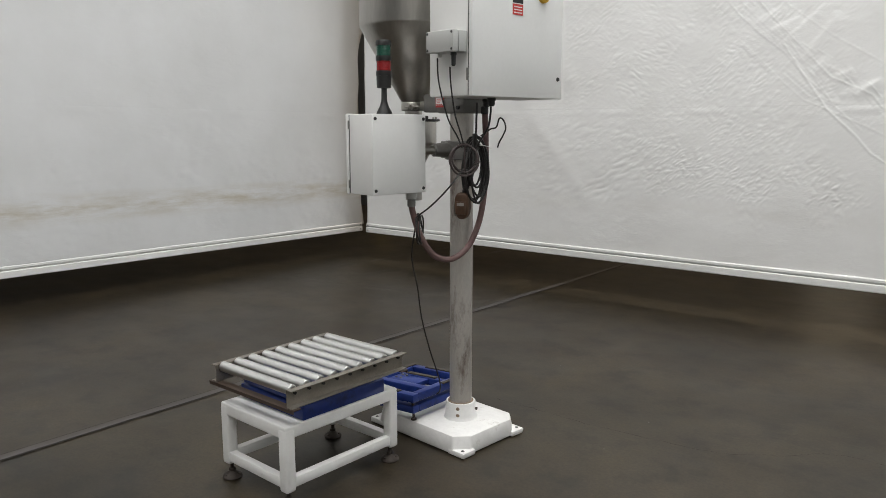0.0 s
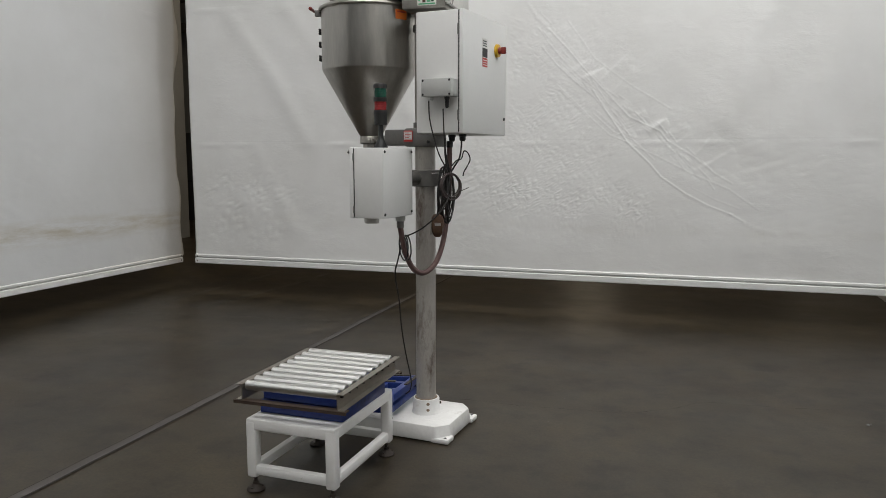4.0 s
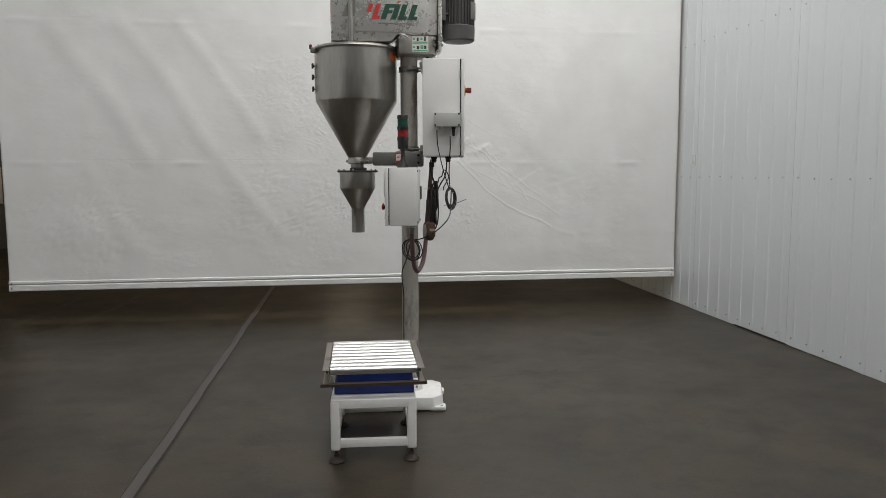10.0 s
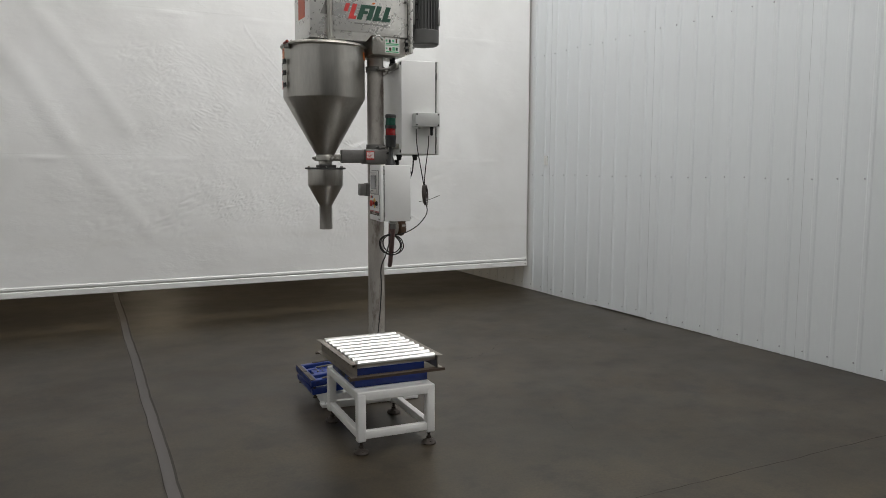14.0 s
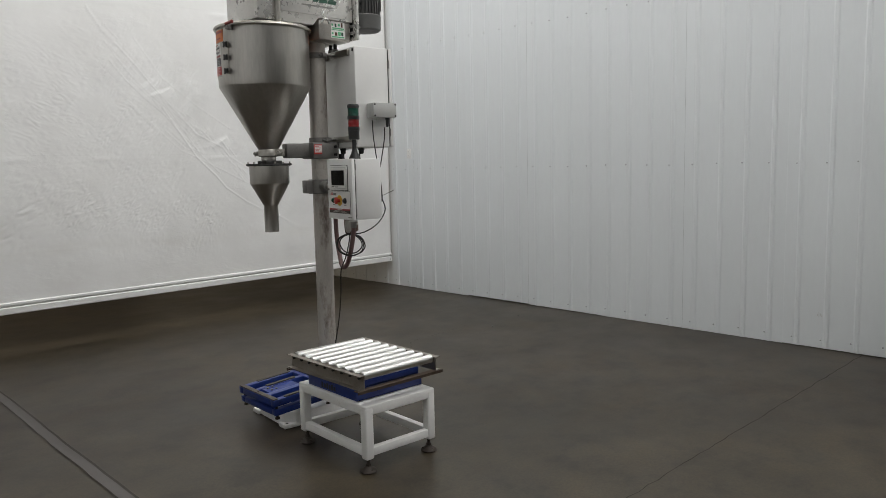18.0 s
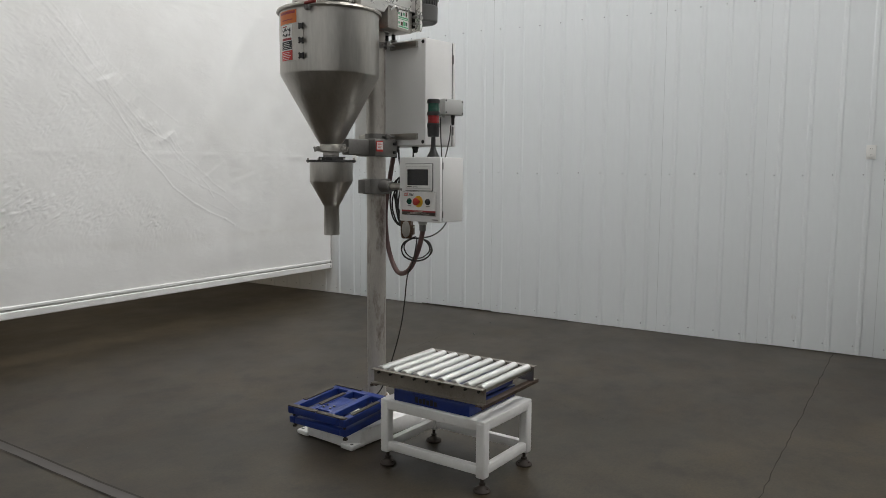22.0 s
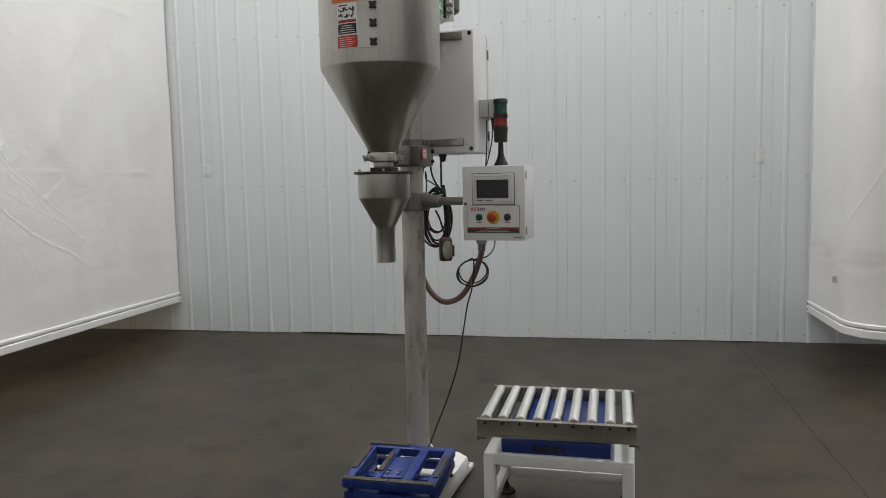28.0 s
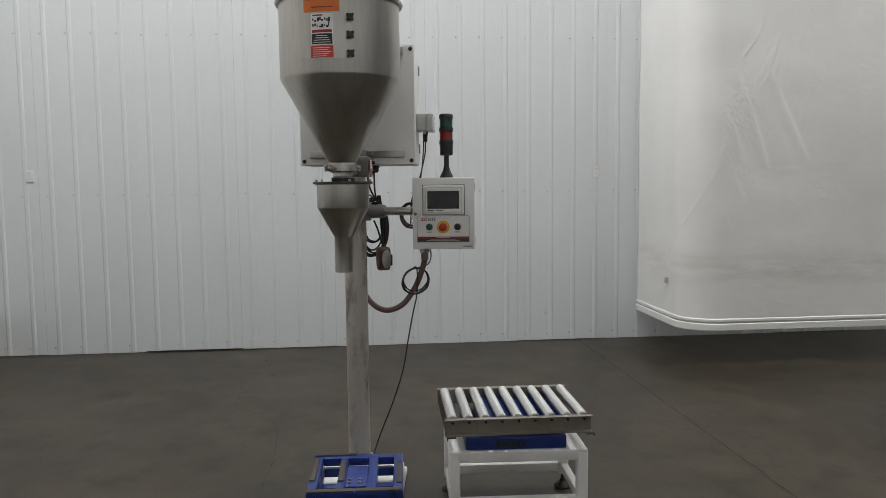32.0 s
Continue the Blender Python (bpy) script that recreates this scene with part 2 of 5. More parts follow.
RUST = surface("rusty_angle", (0.08, 0.056, 0.042), 0.62, 0.3, var=0.3, scale=15, fine=120, bump=0.25, dirt=(0.06, 0.04, 0.03), dirt_amount=0.6, dirt_scale=10)
ZINC = surface("bright_zinc", (0.66, 0.665, 0.655), 0.3, 0.78, var=0.13, scale=14, fine=220, bump=0.012, rough_var=0.03, stretch=(0.5, 1, 1))
ROLLER = turned(surface("roller_zinc", (0.74, 0.74, 0.725), 0.31, 1.0, var=0.06, scale=3, fine=14, bump=0.0, rough_var=0.005, stretch=(0.6, 1, 1)))
FOOT_RUST = surface("foot_rust", (0.043, 0.033, 0.027), 0.65, 0.2, var=0.3, scale=30, fine=160, bump=0.3)
MOTOR_GREY = surface("motor_grey", (0.085, 0.085, 0.082), 0.5, var=0.15, scale=9, fine=90, bump=0.1)
BLACK = surface("black_plastic", (0.013, 0.013, 0.013), 0.42, var=0.2, bump=0.04)
CORD = surface("cord_dark", (0.05, 0.036, 0.034), 0.5, var=0.2, scale=20, fine=140, bump=0.1)
HOSE = surface("hose_mauve", (0.15, 0.088, 0.083), 0.55, var=0.2, scale=20, fine=140, bump=0.15)
CABLE = surface("cable_black", (0.018, 0.016, 0.015), 0.5, var=0.2, bump=0.05)
PEDAL = surface("pedal_brown", (0.085, 0.045, 0.025), 0.5, 0.2, var=0.3, scale=25, fine=120, bump=0.2)
RED_LENS = surface("red_lens", (0.25, 0.009, 0.01), 0.22, var=0.12, bump=0.02)
GREEN_LENS = surface("green_lens", (0.004, 0.068, 0.042), 0.22, var=0.12, bump=0.02)
RED = surface("label_red", (0.52, 0.035, 0.03), 0.45, var=0.08, bump=0.02)
ORANGE = surface("label_orange", (0.62, 0.15, 0.015), 0.45, var=0.1, bump=0.02)
HEAD_ORANGE = surface("label_red_orange", (0.5, 0.085, 0.03), 0.45, var=0.15, bump=0.02)
GREEN = surface("logo_green", (0.008, 0.062, 0.036), 0.45, var=0.1, bump=0.02)
MINT = surface("label_green", (0.12, 0.42, 0.22), 0.45, var=0.1, bump=0.02)
PAPER = surface("label_white", (0.74, 0.73, 0.71), 0.45, var=0.06, bump=0.02)
YELLOW = surface("switch_yellow", (0.66, 0.4, 0.02), 0.4, var=0.08, bump=0.03)
KNOB_RED = surface("knob_red", (0.42, 0.03, 0.018), 0.32, var=0.1, bump=0.02)
KNOB_DARK = surface("knob_dark_red", (0.2, 0.018, 0.013), 0.35, var=0.15, bump=0.02)
MAROON = surface("strip_maroon", (0.28, 0.022, 0.024), 0.4, var=0.1, bump=0.02)
SCREEN = surface("dark_screen", (0.01, 0.01, 0.011), 0.12, var=0.1, bump=0.0, rough_var=0.03)
OUTLET = surface("outlet_white", (0.7, 0.7, 0.68), 0.35, var=0.03, bump=0.02)
SLOT = surface("socket_face", (0.55, 0.5, 0.45), 0.4, var=0.05, bump=0.0)
JOINT = surface("joint_filler", (0.072, 0.064, 0.06), 0.5, 0.2, var=0.38, scale=5, fine=60, bump=0.2, stretch=(1, 0.3, 1))
MARKING = surface("faded_marking", (0.037, 0.031, 0.0215), 0.42, var=0.25, scale=3, fine=25, bump=0.05)
COLLAR_RUST = surface("collar_rust", (0.24, 0.18, 0.13), 0.75, var=0.5, scale=60, fine=220, bump=0.2)
CAST_WHITE = surface("cast_white", (0.77, 0.765, 0.75), 0.42, var=0.09, scale=7, fine=45, bump=0.3, rough_var=0.06, dirt=(0.45, 0.42, 0.38), dirt_amount=0.38, dirt_scale=8)
CRACK = surface("crack_dark", (0.026, 0.022, 0.017), 0.8, var=0.2)
BLOCK = surface("hall_block", (0.17, 0.175, 0.17), 0.7, var=0.12, scale=2, fine=30, bump=0.2)
HALL_GREY = surface("hall_sheet", (0.3, 0.31, 0.31), 0.6, var=0.12, scale=2, fine=30, bump=0.1)
HALL_DARK = surface("hall_dark", (0.05, 0.045, 0.04), 0.8, var=0.2, scale=2, bump=0.1)
CEILING_WHITE = surface("ceiling_sheet", (0.62, 0.63, 0.62), 0.5, var=0.05, scale=2, bump=0.05)
DOOR_GREY = surface("hall_door", (0.04, 0.042, 0.045), 0.5, var=0.1)
BOLLARD = surface("bollard_yellow", (0.5, 0.38, 0.02), 0.5, var=0.15)


# ---- building helpers ----
def mesh_of(name, bm, smooth):
    me = bpy.data.meshes.new(name)
    bm.normal_update()
    bm.to_mesh(me)
    bm.free()
    if smooth:
        me.shade_smooth()
        me.set_sharp_from_angle(angle=radians(smooth))
    return me


def part(name, bm, material, parent, label="", smooth=35, m=None):
    """Links a bmesh as one mesh object under a thing or a part."""
    me = mesh_of(name, bm, smooth)
    me.materials.append(material)
    ob = new(name, me)
    ob.parent = parent
    if m is not None:
        ob.matrix_basis = m
    if label:
        ob["label"] = label
    return ob


def again(name, ob, parent, m):
    """Another piece on the same mesh."""
    o = new(name, ob.data)
    o.parent, o.matrix_basis = parent, m
    return o


def thing(name, m, label, category, group="", kind=""):
    ob = new(name)
    ob.empty_display_size = 0.1
    ob.matrix_basis = m
    return tagged(ob, label, category, group, kind)


def single(name, bm, material, m, label, category, group="", kind="", smooth=35):
    ob = part(name, bm, material, None, "", smooth, m)
    return tagged(ob, label, category, group, kind)


def bevel(bm, width, seg=2, edges=None, angle=25):
    if width > 0:
        bm.normal_update()
        es = edges or [e for e in bm.edges if e.calc_face_angle(0) > radians(angle)]
        bmesh.ops.bevel(bm, geom=es, offset=width, offset_type="OFFSET", segments=seg, profile=0.5, affect="EDGES", clamp_overlap=True)
    return bm


def put(bm, other):
    """Joins another bmesh into bm."""
    me = bpy.data.meshes.new("tmp")
    other.to_mesh(me)
    other.free()
    bm.from_mesh(me)
    bpy.data.meshes.remove(me)
    return bm


def box(x0, x1, y0, y1, z0, z1, w=0.0, seg=2):
    bm = bmesh.new()
    bmesh.ops.create_cube(bm, size=1.0, matrix=Matrix.LocRotScale(((x0 + x1) / 2, (y0 + y1) / 2, (z0 + z1) / 2), None, (x1 - x0, y1 - y0, z1 - z0)))
    return bevel(bm, w, seg)


def lathe(profile, seg=48, axis=None):
    """A turned body: (radius, height) pairs, closed where the radius is nought."""
    bm = bmesh.new()
    rings = []
    for r, z in profile:
        if r < 1e-6:
            rings.append([bm.verts.new((0, 0, z))])
        else:
            rings.append([bm.verts.new((r * math.cos(2 * math.pi * k / seg), r * math.sin(2 * math.pi * k / seg), z)) for k in range(seg)])
    for a, b in zip(rings, rings[1:]):
        for k in range(seg):
            j = (k + 1) % seg
            if len(a) == 1 and len(b) == 1:
                continue
            if len(a) == 1:
                bm.faces.new((a[0], b[j], b[k]))
            elif len(b) == 1:
                bm.faces.new((a[k], a[j], b[0]))
            else:
                bm.faces.new((a[k], a[j], b[j], b[k]))
    bmesh.ops.recalc_face_normals(bm, faces=bm.faces)
    if axis is not None:
        bm.transform(axis)
    return bm


def rod(p0, p1, r0, r1=None, seg=16, w=0.0):
    """A round bar from p0 to p1, with its ends broken by w."""
    r1 = r0 if r1 is None else r1
    p0, p1 = Vector(p0), Vector(p1)
    h = (p1 - p0).length
    prof = [(0, 0), (r0 - w, 0), (r0, w), (r1, h - w), (r1 - w, h), (0, h)] if w else [(0, 0), (r0, 0), (r1, h), (0, h)]
    m = Matrix.Translation(p0) @ (p1 - p0).to_track_quat("Z", "Y").to_matrix().to_4x4()
    return lathe(prof, seg, m)


def spline(points, n=10):
    pts = [Vector(p) for p in points]
    out = []
    for i in range(len(pts) - 1):
        a, b, c, d = pts[max(i - 1, 0)], pts[i], pts[i + 1], pts[min(i + 2, len(pts) - 1)]
        for k in range(n):
            t = k / n
            out.append(0.5 * (2 * b + (c - a) * t + (2 * a - 5 * b + 4 * c - d) * t * t + (3 * b - a - 3 * c + d) * t ** 3))
    return out + [pts[-1]]


def tube(points, r, seg=8, n=8, smooth_path=True):
    """A cable or hose swept along a smooth line."""
    pts = spline(points, n) if smooth_path else [Vector(p) for p in points]
    bm = bmesh.new()
    up = Vector((0.31, 0.2, 0.93))
    rings = []
    for i, p in enumerate(pts):
        d = (pts[min(i + 1, len(pts) - 1)] - pts[max(i - 1, 0)]).normalized()
        side = d.cross(up)
        side = side.normalized() if side.length > 1e-4 else d.orthogonal().normalized()
        up = side.cross(d).normalized()
        rings.append([bm.verts.new(p + r * (math.cos(2 * math.pi * k / seg) * side + math.sin(2 * math.pi * k / seg) * up)) for k in range(seg)])
    for a, b in zip(rings, rings[1:]):
        for k in range(seg):
            j = (k + 1) % seg
            bm.faces.new((a[k], b[k], b[j], a[j]))
    bm.faces.new(rings[0])
    bm.faces.new(rings[-1][::-1])
    bmesh.ops.recalc_face_normals(bm, faces=bm.faces)
    return bm


def prism(outline, z0, z1, w=0.0, seg=2):
    """A flat outline (x, y) raised from z0 to z1."""
    bm = bmesh.new()
    lo = [bm.verts.new((x, y, z0)) for x, y in outline]
    hi = [bm.verts.new((x, y, z1)) for x, y in outline]
    bm.faces.new(lo[::-1])
    bm.faces.new(hi)
    for k in range(len(outline)):
        j = (k + 1) % len(outline)
        bm.faces.new((lo[k], lo[j], hi[j], hi[k]))
    bmesh.ops.recalc_face_normals(bm, faces=bm.faces)
    return bevel(bm, w, seg)

# ---- the hall ----
WALL_X = 1.388          # flats of the sheet wall
CURTAIN_Y = 6.447       # cloth that closes the bay at the back
SIDE_X = -6.676         # cloth along the side
RIB = 0.2286            # pitch of the ribs

for y in (-4.6, -1.4, 1.8, 5.0):
    for x, k in ((-4.7, 0.16), (-2.2, 0.86), (0.2, 1.0)):
        lamp(x, y, k * LAMP_W)
for x, y, k in ((-9.5, 10.6, 0.7), (-4.6, 12.2, 1.0), (-0.8, 12.2, 1.0)):
    lamp(x, y, k * LAMP_W, color=(1.0, 0.83, 0.62))
lamp(-10.2, 3.0, 0.4 * LAMP_W)

# one slab, with a saw-cut joint and a steel-edged joint let into it
single("floor", box(-20, 6, -9, 22, -0.2, 0.0), CONCRETE, Matrix(), "dark sealed concrete floor with a dull sheen and stains", "floor", kind="structure", smooth=0)


def strip_line(points, width, z):
    bm = bmesh.new()
    pts = [Vector((x, y, 0)) for x, y in points]
    left, right = [], []
    for i, p in enumerate(pts):
        d = (pts[min(i + 1, len(pts) - 1)] - pts[max(i - 1, 0)]).normalized()
        n = Vector((-d.y, d.x, 0)) * width(i) / 2
        left.append(bm.verts.new((p + n).to_tuple()[:2] + (z,)))
        right.append(bm.verts.new((p - n).to_tuple()[:2] + (z,)))
    for i in range(len(pts) - 1):
        bm.faces.new((left[i], right[i], right[i + 1], left[i + 1]))
    bmesh.ops.recalc_face_normals(bm, faces=bm.faces)
    return bm


joint = thing("floor_joint", Matrix(), "steel-edged expansion joint running across the concrete floor", "floor joint", kind="structure")
rng = random.Random(4)
line = [(-3.78 + 0.019 * (y + 2) + 0.004 * math.sin(3 * y) + rng.uniform(-0.003, 0.003), y) for y in [-2 + 0.16 * k for k in range(112)]]
for name, off, wid, mat, z in (("filler", 0.0, 0.058, JOINT, 0.0035), ("groove", 0.035, 0.013, CRACK, 0.005), ("groove", -0.032, 0.004, CRACK, 0.005)):
    part(name, strip_line([(x + off, y) for x, y in line], lambda i: wid * (1 + 0.06 * math.sin(i * 1.7)), z), mat, joint, smooth=0)
saw = [(-8 + 0.09 * k, 0.815 + 0.004 * (8 - 0.09 * k) * 0.4 + rng.uniform(-0.006, 0.006)) for k in range(105)]
single("floor_cut", strip_line(saw, lambda i: 0.003 + 0.003 * abs(math.sin(i * 2.3)), 0.0035), CRACK, Matrix(), "thin dark saw cut in the concrete floor", "floor joint", kind="structure", smooth=0)


def crack(points, seed, width=0.0045):
    r = random.Random(seed)
    out = []
    for (x0, y0), (x1, y1) in zip(points, points[1:]):
        for k in range(8):
            t = k / 8
            out.append((x0 + (x1 - x0) * t + r.uniform(-0.007, 0.007), y0 + (y1 - y0) * t + r.uniform(-0.007, 0.007)))
    single("floor_crack", strip_line(out, lambda i: width * max(0.08, 0.35 + 0.7 * math.sin(i * 0.37 + seed) * math.sin(i * 1.3)), 0.003), CRACK, Matrix(), "hairline crack wandering over the concrete floor", "crack", kind="structure", smooth=0)


# ribbed sheet wall, panel by panel
def panel_mesh(z1=7.1):
    """One sheet, four ribs wide: low ribs with flats between."""
    bm = bmesh.new()
    pts = []
    for k in range(4):
        c = (k + 0.5) * RIB
        pts += [(c - 0.024, 0), (c - 0.011, -0.0065), (c + 0.011, -0.0065), (c + 0.024, 0)]
    pts = [(0, 0)] + [p for p in pts if p[0] < 4 * RIB] + [(4 * RIB - 0.001, 0)]
    rows = []
    for z in (0.0, z1):
        rows.append([bm.verts.new((x, y, z)) for y, x in pts])
    for a, b, c, d in zip(rows[0], rows[0][1:], rows[1][1:], rows[1]):
        bm.faces.new((a, b, c, d))
    ret = bmesh.ops.extrude_face_region(bm, geom=bm.faces[:])
    for v in ret["geom"]:
        if isinstance(v, bmesh.types.BMVert):
            v.co.x += 0.0012
    bmesh.ops.recalc_face_normals(bm, faces=bm.faces)
    return bm


wall_east = thing("wall_east", Matrix(), "white ribbed metal sheet wall with rows of small screws", "wall", kind="structure")
part("backing", box(WALL_X + 0.03, WALL_X + 0.2, -8.8, 14.4, 0.0, CEILING), HALL_DARK, wall_east, smooth=0)
FIRST = 4.176 - 4 * RIB * 14
sheet = None
for k in range(26):
    lift = 0.014 if k == 14 else (0.004, 0.007, 0.003)[k % 3]
    m = pose(WALL_X + 0.0015 * (k % 2), FIRST + 4 * RIB * k, lift)
    if sheet is None:
        sheet = part("panel", panel_mesh(), PANEL_WHITE, wall_east, smooth=20, m=m)
    else:
        again("panel", sheet, wall_east, m)
bm = bmesh.new()
for z in (0.075, 1.525, 3.03, 4.5):
    for k in range(100):
        y = 5.243 - 0.2286 * 56 + 0.2286 * k
        if -8 < y < 14:
            bmesh.ops.create_cone(bm, cap_ends=True, segments=6, radius1=0.0075, radius2=0.005, depth=0.008, matrix=pose(WALL_X - 0.003, y, z + 0.01 * math.sin(k * 5.1) * 0.6, 0, -90, 0))
screws = part("screws", bm, surface("screw_grey", (0.34, 0.35, 0.36), 0.5, 0.4), wall_east, smooth=0)
screws["kind"] = "stuff"


def outlet(y, z):
    o = thing("wall_outlet", pose(WALL_X - 0.0068, y, z), "white double electrical outlet on the ribbed wall", "outlet", "wall outlets")
    part("cover_plate", box(-0.006, 0.0065, -0.036, 0.036, -0.058, 0.058, 0.003), OUTLET, o)
    for s in (-0.024, 0.024):
        so = part("socket", lathe([(0, 0.0), (0.017, 0.0), (0.017, 0.0025), (0, 0.0025)], 16, pose(-0.006, 0, s, 0, -90, 0)), OUTLET, o)
        for q in (-0.006, 0.006):
            part("slot", box(-0.0096, -0.0084, q - 0.0014, q + 0.0014, s - 0.001, s + 0.008), BLACK, so, smooth=0)


for y, z in ((0.625, 1.715), (6.076, 1.711), (-0.043, 1.71)):
    outlet(y, z)


mark = thing("wall_mark", Matrix(), "small dark unreadable scribble on the ribbed wall", "marking")
for k in range(4):
    part("stroke", box(WALL_X - 0.0075, WALL_X - 0.0065, 1.12 + 0.011 * k, 1.124 + 0.011 * k, 0.265 + 0.008 * (k % 2), 0.29 + 0.007 * (k % 3)), PLASTIC_GREY, mark, smooth=0)


# ---- curtains ----
SEAMS = (1.73, 3.22)


def cloth(name, length, z0, z1, relief, material, parent, step=0.021, ragged=None, fine=None):
    """A hanging sheet along x, from z0 up to z1, with its folds as relief along y. Two skins, 4 mm apart."""
    nx, low = max(4, int(length / step)), max(4, int((3.5 - z0) / step))
    xs, zs = np.linspace(0, length, nx + 1), np.concatenate([np.linspace(z0, 3.5, low + 1), np.linspace(3.5, z1, 14)[1:]])
    if fine:
        x0, x1, f0, f1, d = fine
        xs = np.concatenate([np.arange(0, x0, step), np.arange(x0, x1, d), np.linspace(x1, length, int((length - x1) / step) + 2)])
        zs = np.concatenate([np.arange(z0, f0, step), np.arange(f0, f1, d), np.linspace(f1, 3.5, int((3.5 - f1) / step) + 2), np.linspace(3.5, z1, 14)[1:]])
        nx = len(xs) - 1
    zs = np.unique(np.concatenate([zs] + [[q - 0.012, q - 0.002, q + 0.002, q + 0.012] for q in SEAMS]))
    zs = zs[np.concatenate([[True], np.diff(zs) > 0.0012])]
    nz = len(zs) - 1
    verts = []
    for z in zs:
        for x in xs:
            xe = x
            if ragged and x == length:
                xe = x + ragged(z)
            verts.append((xe, relief(x, z), z))
    n = len(verts)
    verts += [(x, y + 0.004, z) for x, y, z in verts]
    faces = []
    for i in range(nz):
        for k in range(nx):
            a = i * (nx + 1) + k
            faces.append((a, a + 1, a + nx + 2, a + nx + 1))
            faces.append((n + a, n + a + nx + 1, n + a + nx + 2, n + a + 1))
    edge = [k for k in range(nx)]
    for k in edge:
        faces.append((k, n + k, n + k + 1, k + 1))
    for i in range(nz):
        a, b = i * (nx + 1), (i + 1) * (nx + 1)
        faces.append((a, b, n + b, n + a))
        faces.append((a + nx, n + a + nx, n + b + nx, b + nx))
    me = bpy.data.meshes.new(name)
    me.from_pydata(verts, [], faces)
    me.shade_smooth()
    me.materials.append(material)
    ob = new(name, me)
    ob.parent = parent
    return ob


def crease(x, z, ax, az, bx, bz, width):
    """How near a place lies to a line, 0 to 1."""
    dx, dz = bx - ax, bz - az
    t = max(0.0, min(1.0, ((x - ax) * dx + (z - az) * dz) / (dx * dx + dz * dz)))
    return math.exp(-(((x - ax - t * dx) ** 2 + (z - az - t * dz) ** 2) / (width * width)))


def ridge(x, z, ax, az, bx, bz, wide, sharp):
    """A fold that rises slowly on one side of a line and drops off quickly on the other."""
    dx, dz = bx - ax, bz - az
    run = math.hypot(dx, dz)
    t = ((x - ax) * dx + (z - az) * dz) / (run * run)
    if not 0.0 < t < 1.0:
        return 0.0
    d = (dx * (z - az) - dz * (x - ax)) / run
    return math.sin(math.pi * t) ** 0.6 * math.exp(-((d / (sharp if d > 0 else wide)) ** 2))


def soft(x, z, seed, size, amount):
    return amount * noise.noise(Vector((x / size, z / size, seed)))


def puckers(x, z, level, seed, depth=0.0055):
    """Little pinches along a sewn seam."""
    r = 0.0
    for k in range(14):
        c = 0.15 + 0.62 * k + 0.13 * math.sin(seed + 3.1 * k)
        d = (x - c) / 0.15
        if abs(d) < 2.5:
            side = -0.3 - 0.7 * math.tanh((level - z) / 0.03)
            r += side * depth * math.exp(-d * d) * math.exp(-((z - level + 0.035) / 0.035) ** 2) * (0.6 + 0.4 * math.sin(k * 2.3 + seed))
    return r - (0.0004 if z > level else 0.0) * math.exp(-max(0.0, z - level) / 0.25)


def along(x, z, line, width):
    """How near a place lies to a bent line."""
    return max(crease(x, z, *a, *b, width) for a, b in zip(line, line[1:]))


def crumple(x, z, cx, cz, rx, rz, lean, seed, size=0.055):
    """A patch of short irregular wrinkles that run one way."""
    d = ((x - cx) / rx) ** 2 + ((z - cz) / rz) ** 2
    if d > 4:
        return 0.0
    c, s = math.cos(lean), math.sin(lean)
    u, v = x * c + z * s, -x * s + z * c
    u += 0.03 * noise.noise(Vector((x * 6, z * 6, seed + 3)))
    n = noise.noise(Vector((u / (2.3 * size), v / size, seed)))
    return math.exp(-d) * (0.6 - abs(n)) * (0.5 + noise.noise(Vector((x * 3, z * 3, seed + 9))))


CREASE_TOP = ((-2.3, 3.1), (-2.18, 2.92), (-2.05, 2.79), (-1.87, 2.6), (-1.71, 2.41), (-1.46, 2.14), (-1.27, 1.94), (-0.98, 1.8), (-0.91, 1.71))
CREASE_MID = ((-2.12, 2.63), (-1.97, 2.45), (-1.81, 2.3), (-1.6, 2.13), (-1.46, 1.96), (-1.27, 1.78))
CREASE_LOW = ((-1.98, 2.27), (-1.83, 2.13), (-1.65, 1.95), (-1.45, 1.77), (-1.28, 1.7))
CREASE_END = ((-1.62, 2.2), (-1.46, 1.96), (-1.28, 1.7), (-1.08, 1.51), (-0.96, 1.37), (-0.73, 1.21), (-0.52, 1.1), (-0.31, 1.02))
CREASE_FAR = ((-1.87, 2.86), (-1.73, 2.67), (-1.61, 2.5), (-1.44, 2.37), (-1.25, 2.23), (-1.04, 2.1), (-0.88, 2.0))
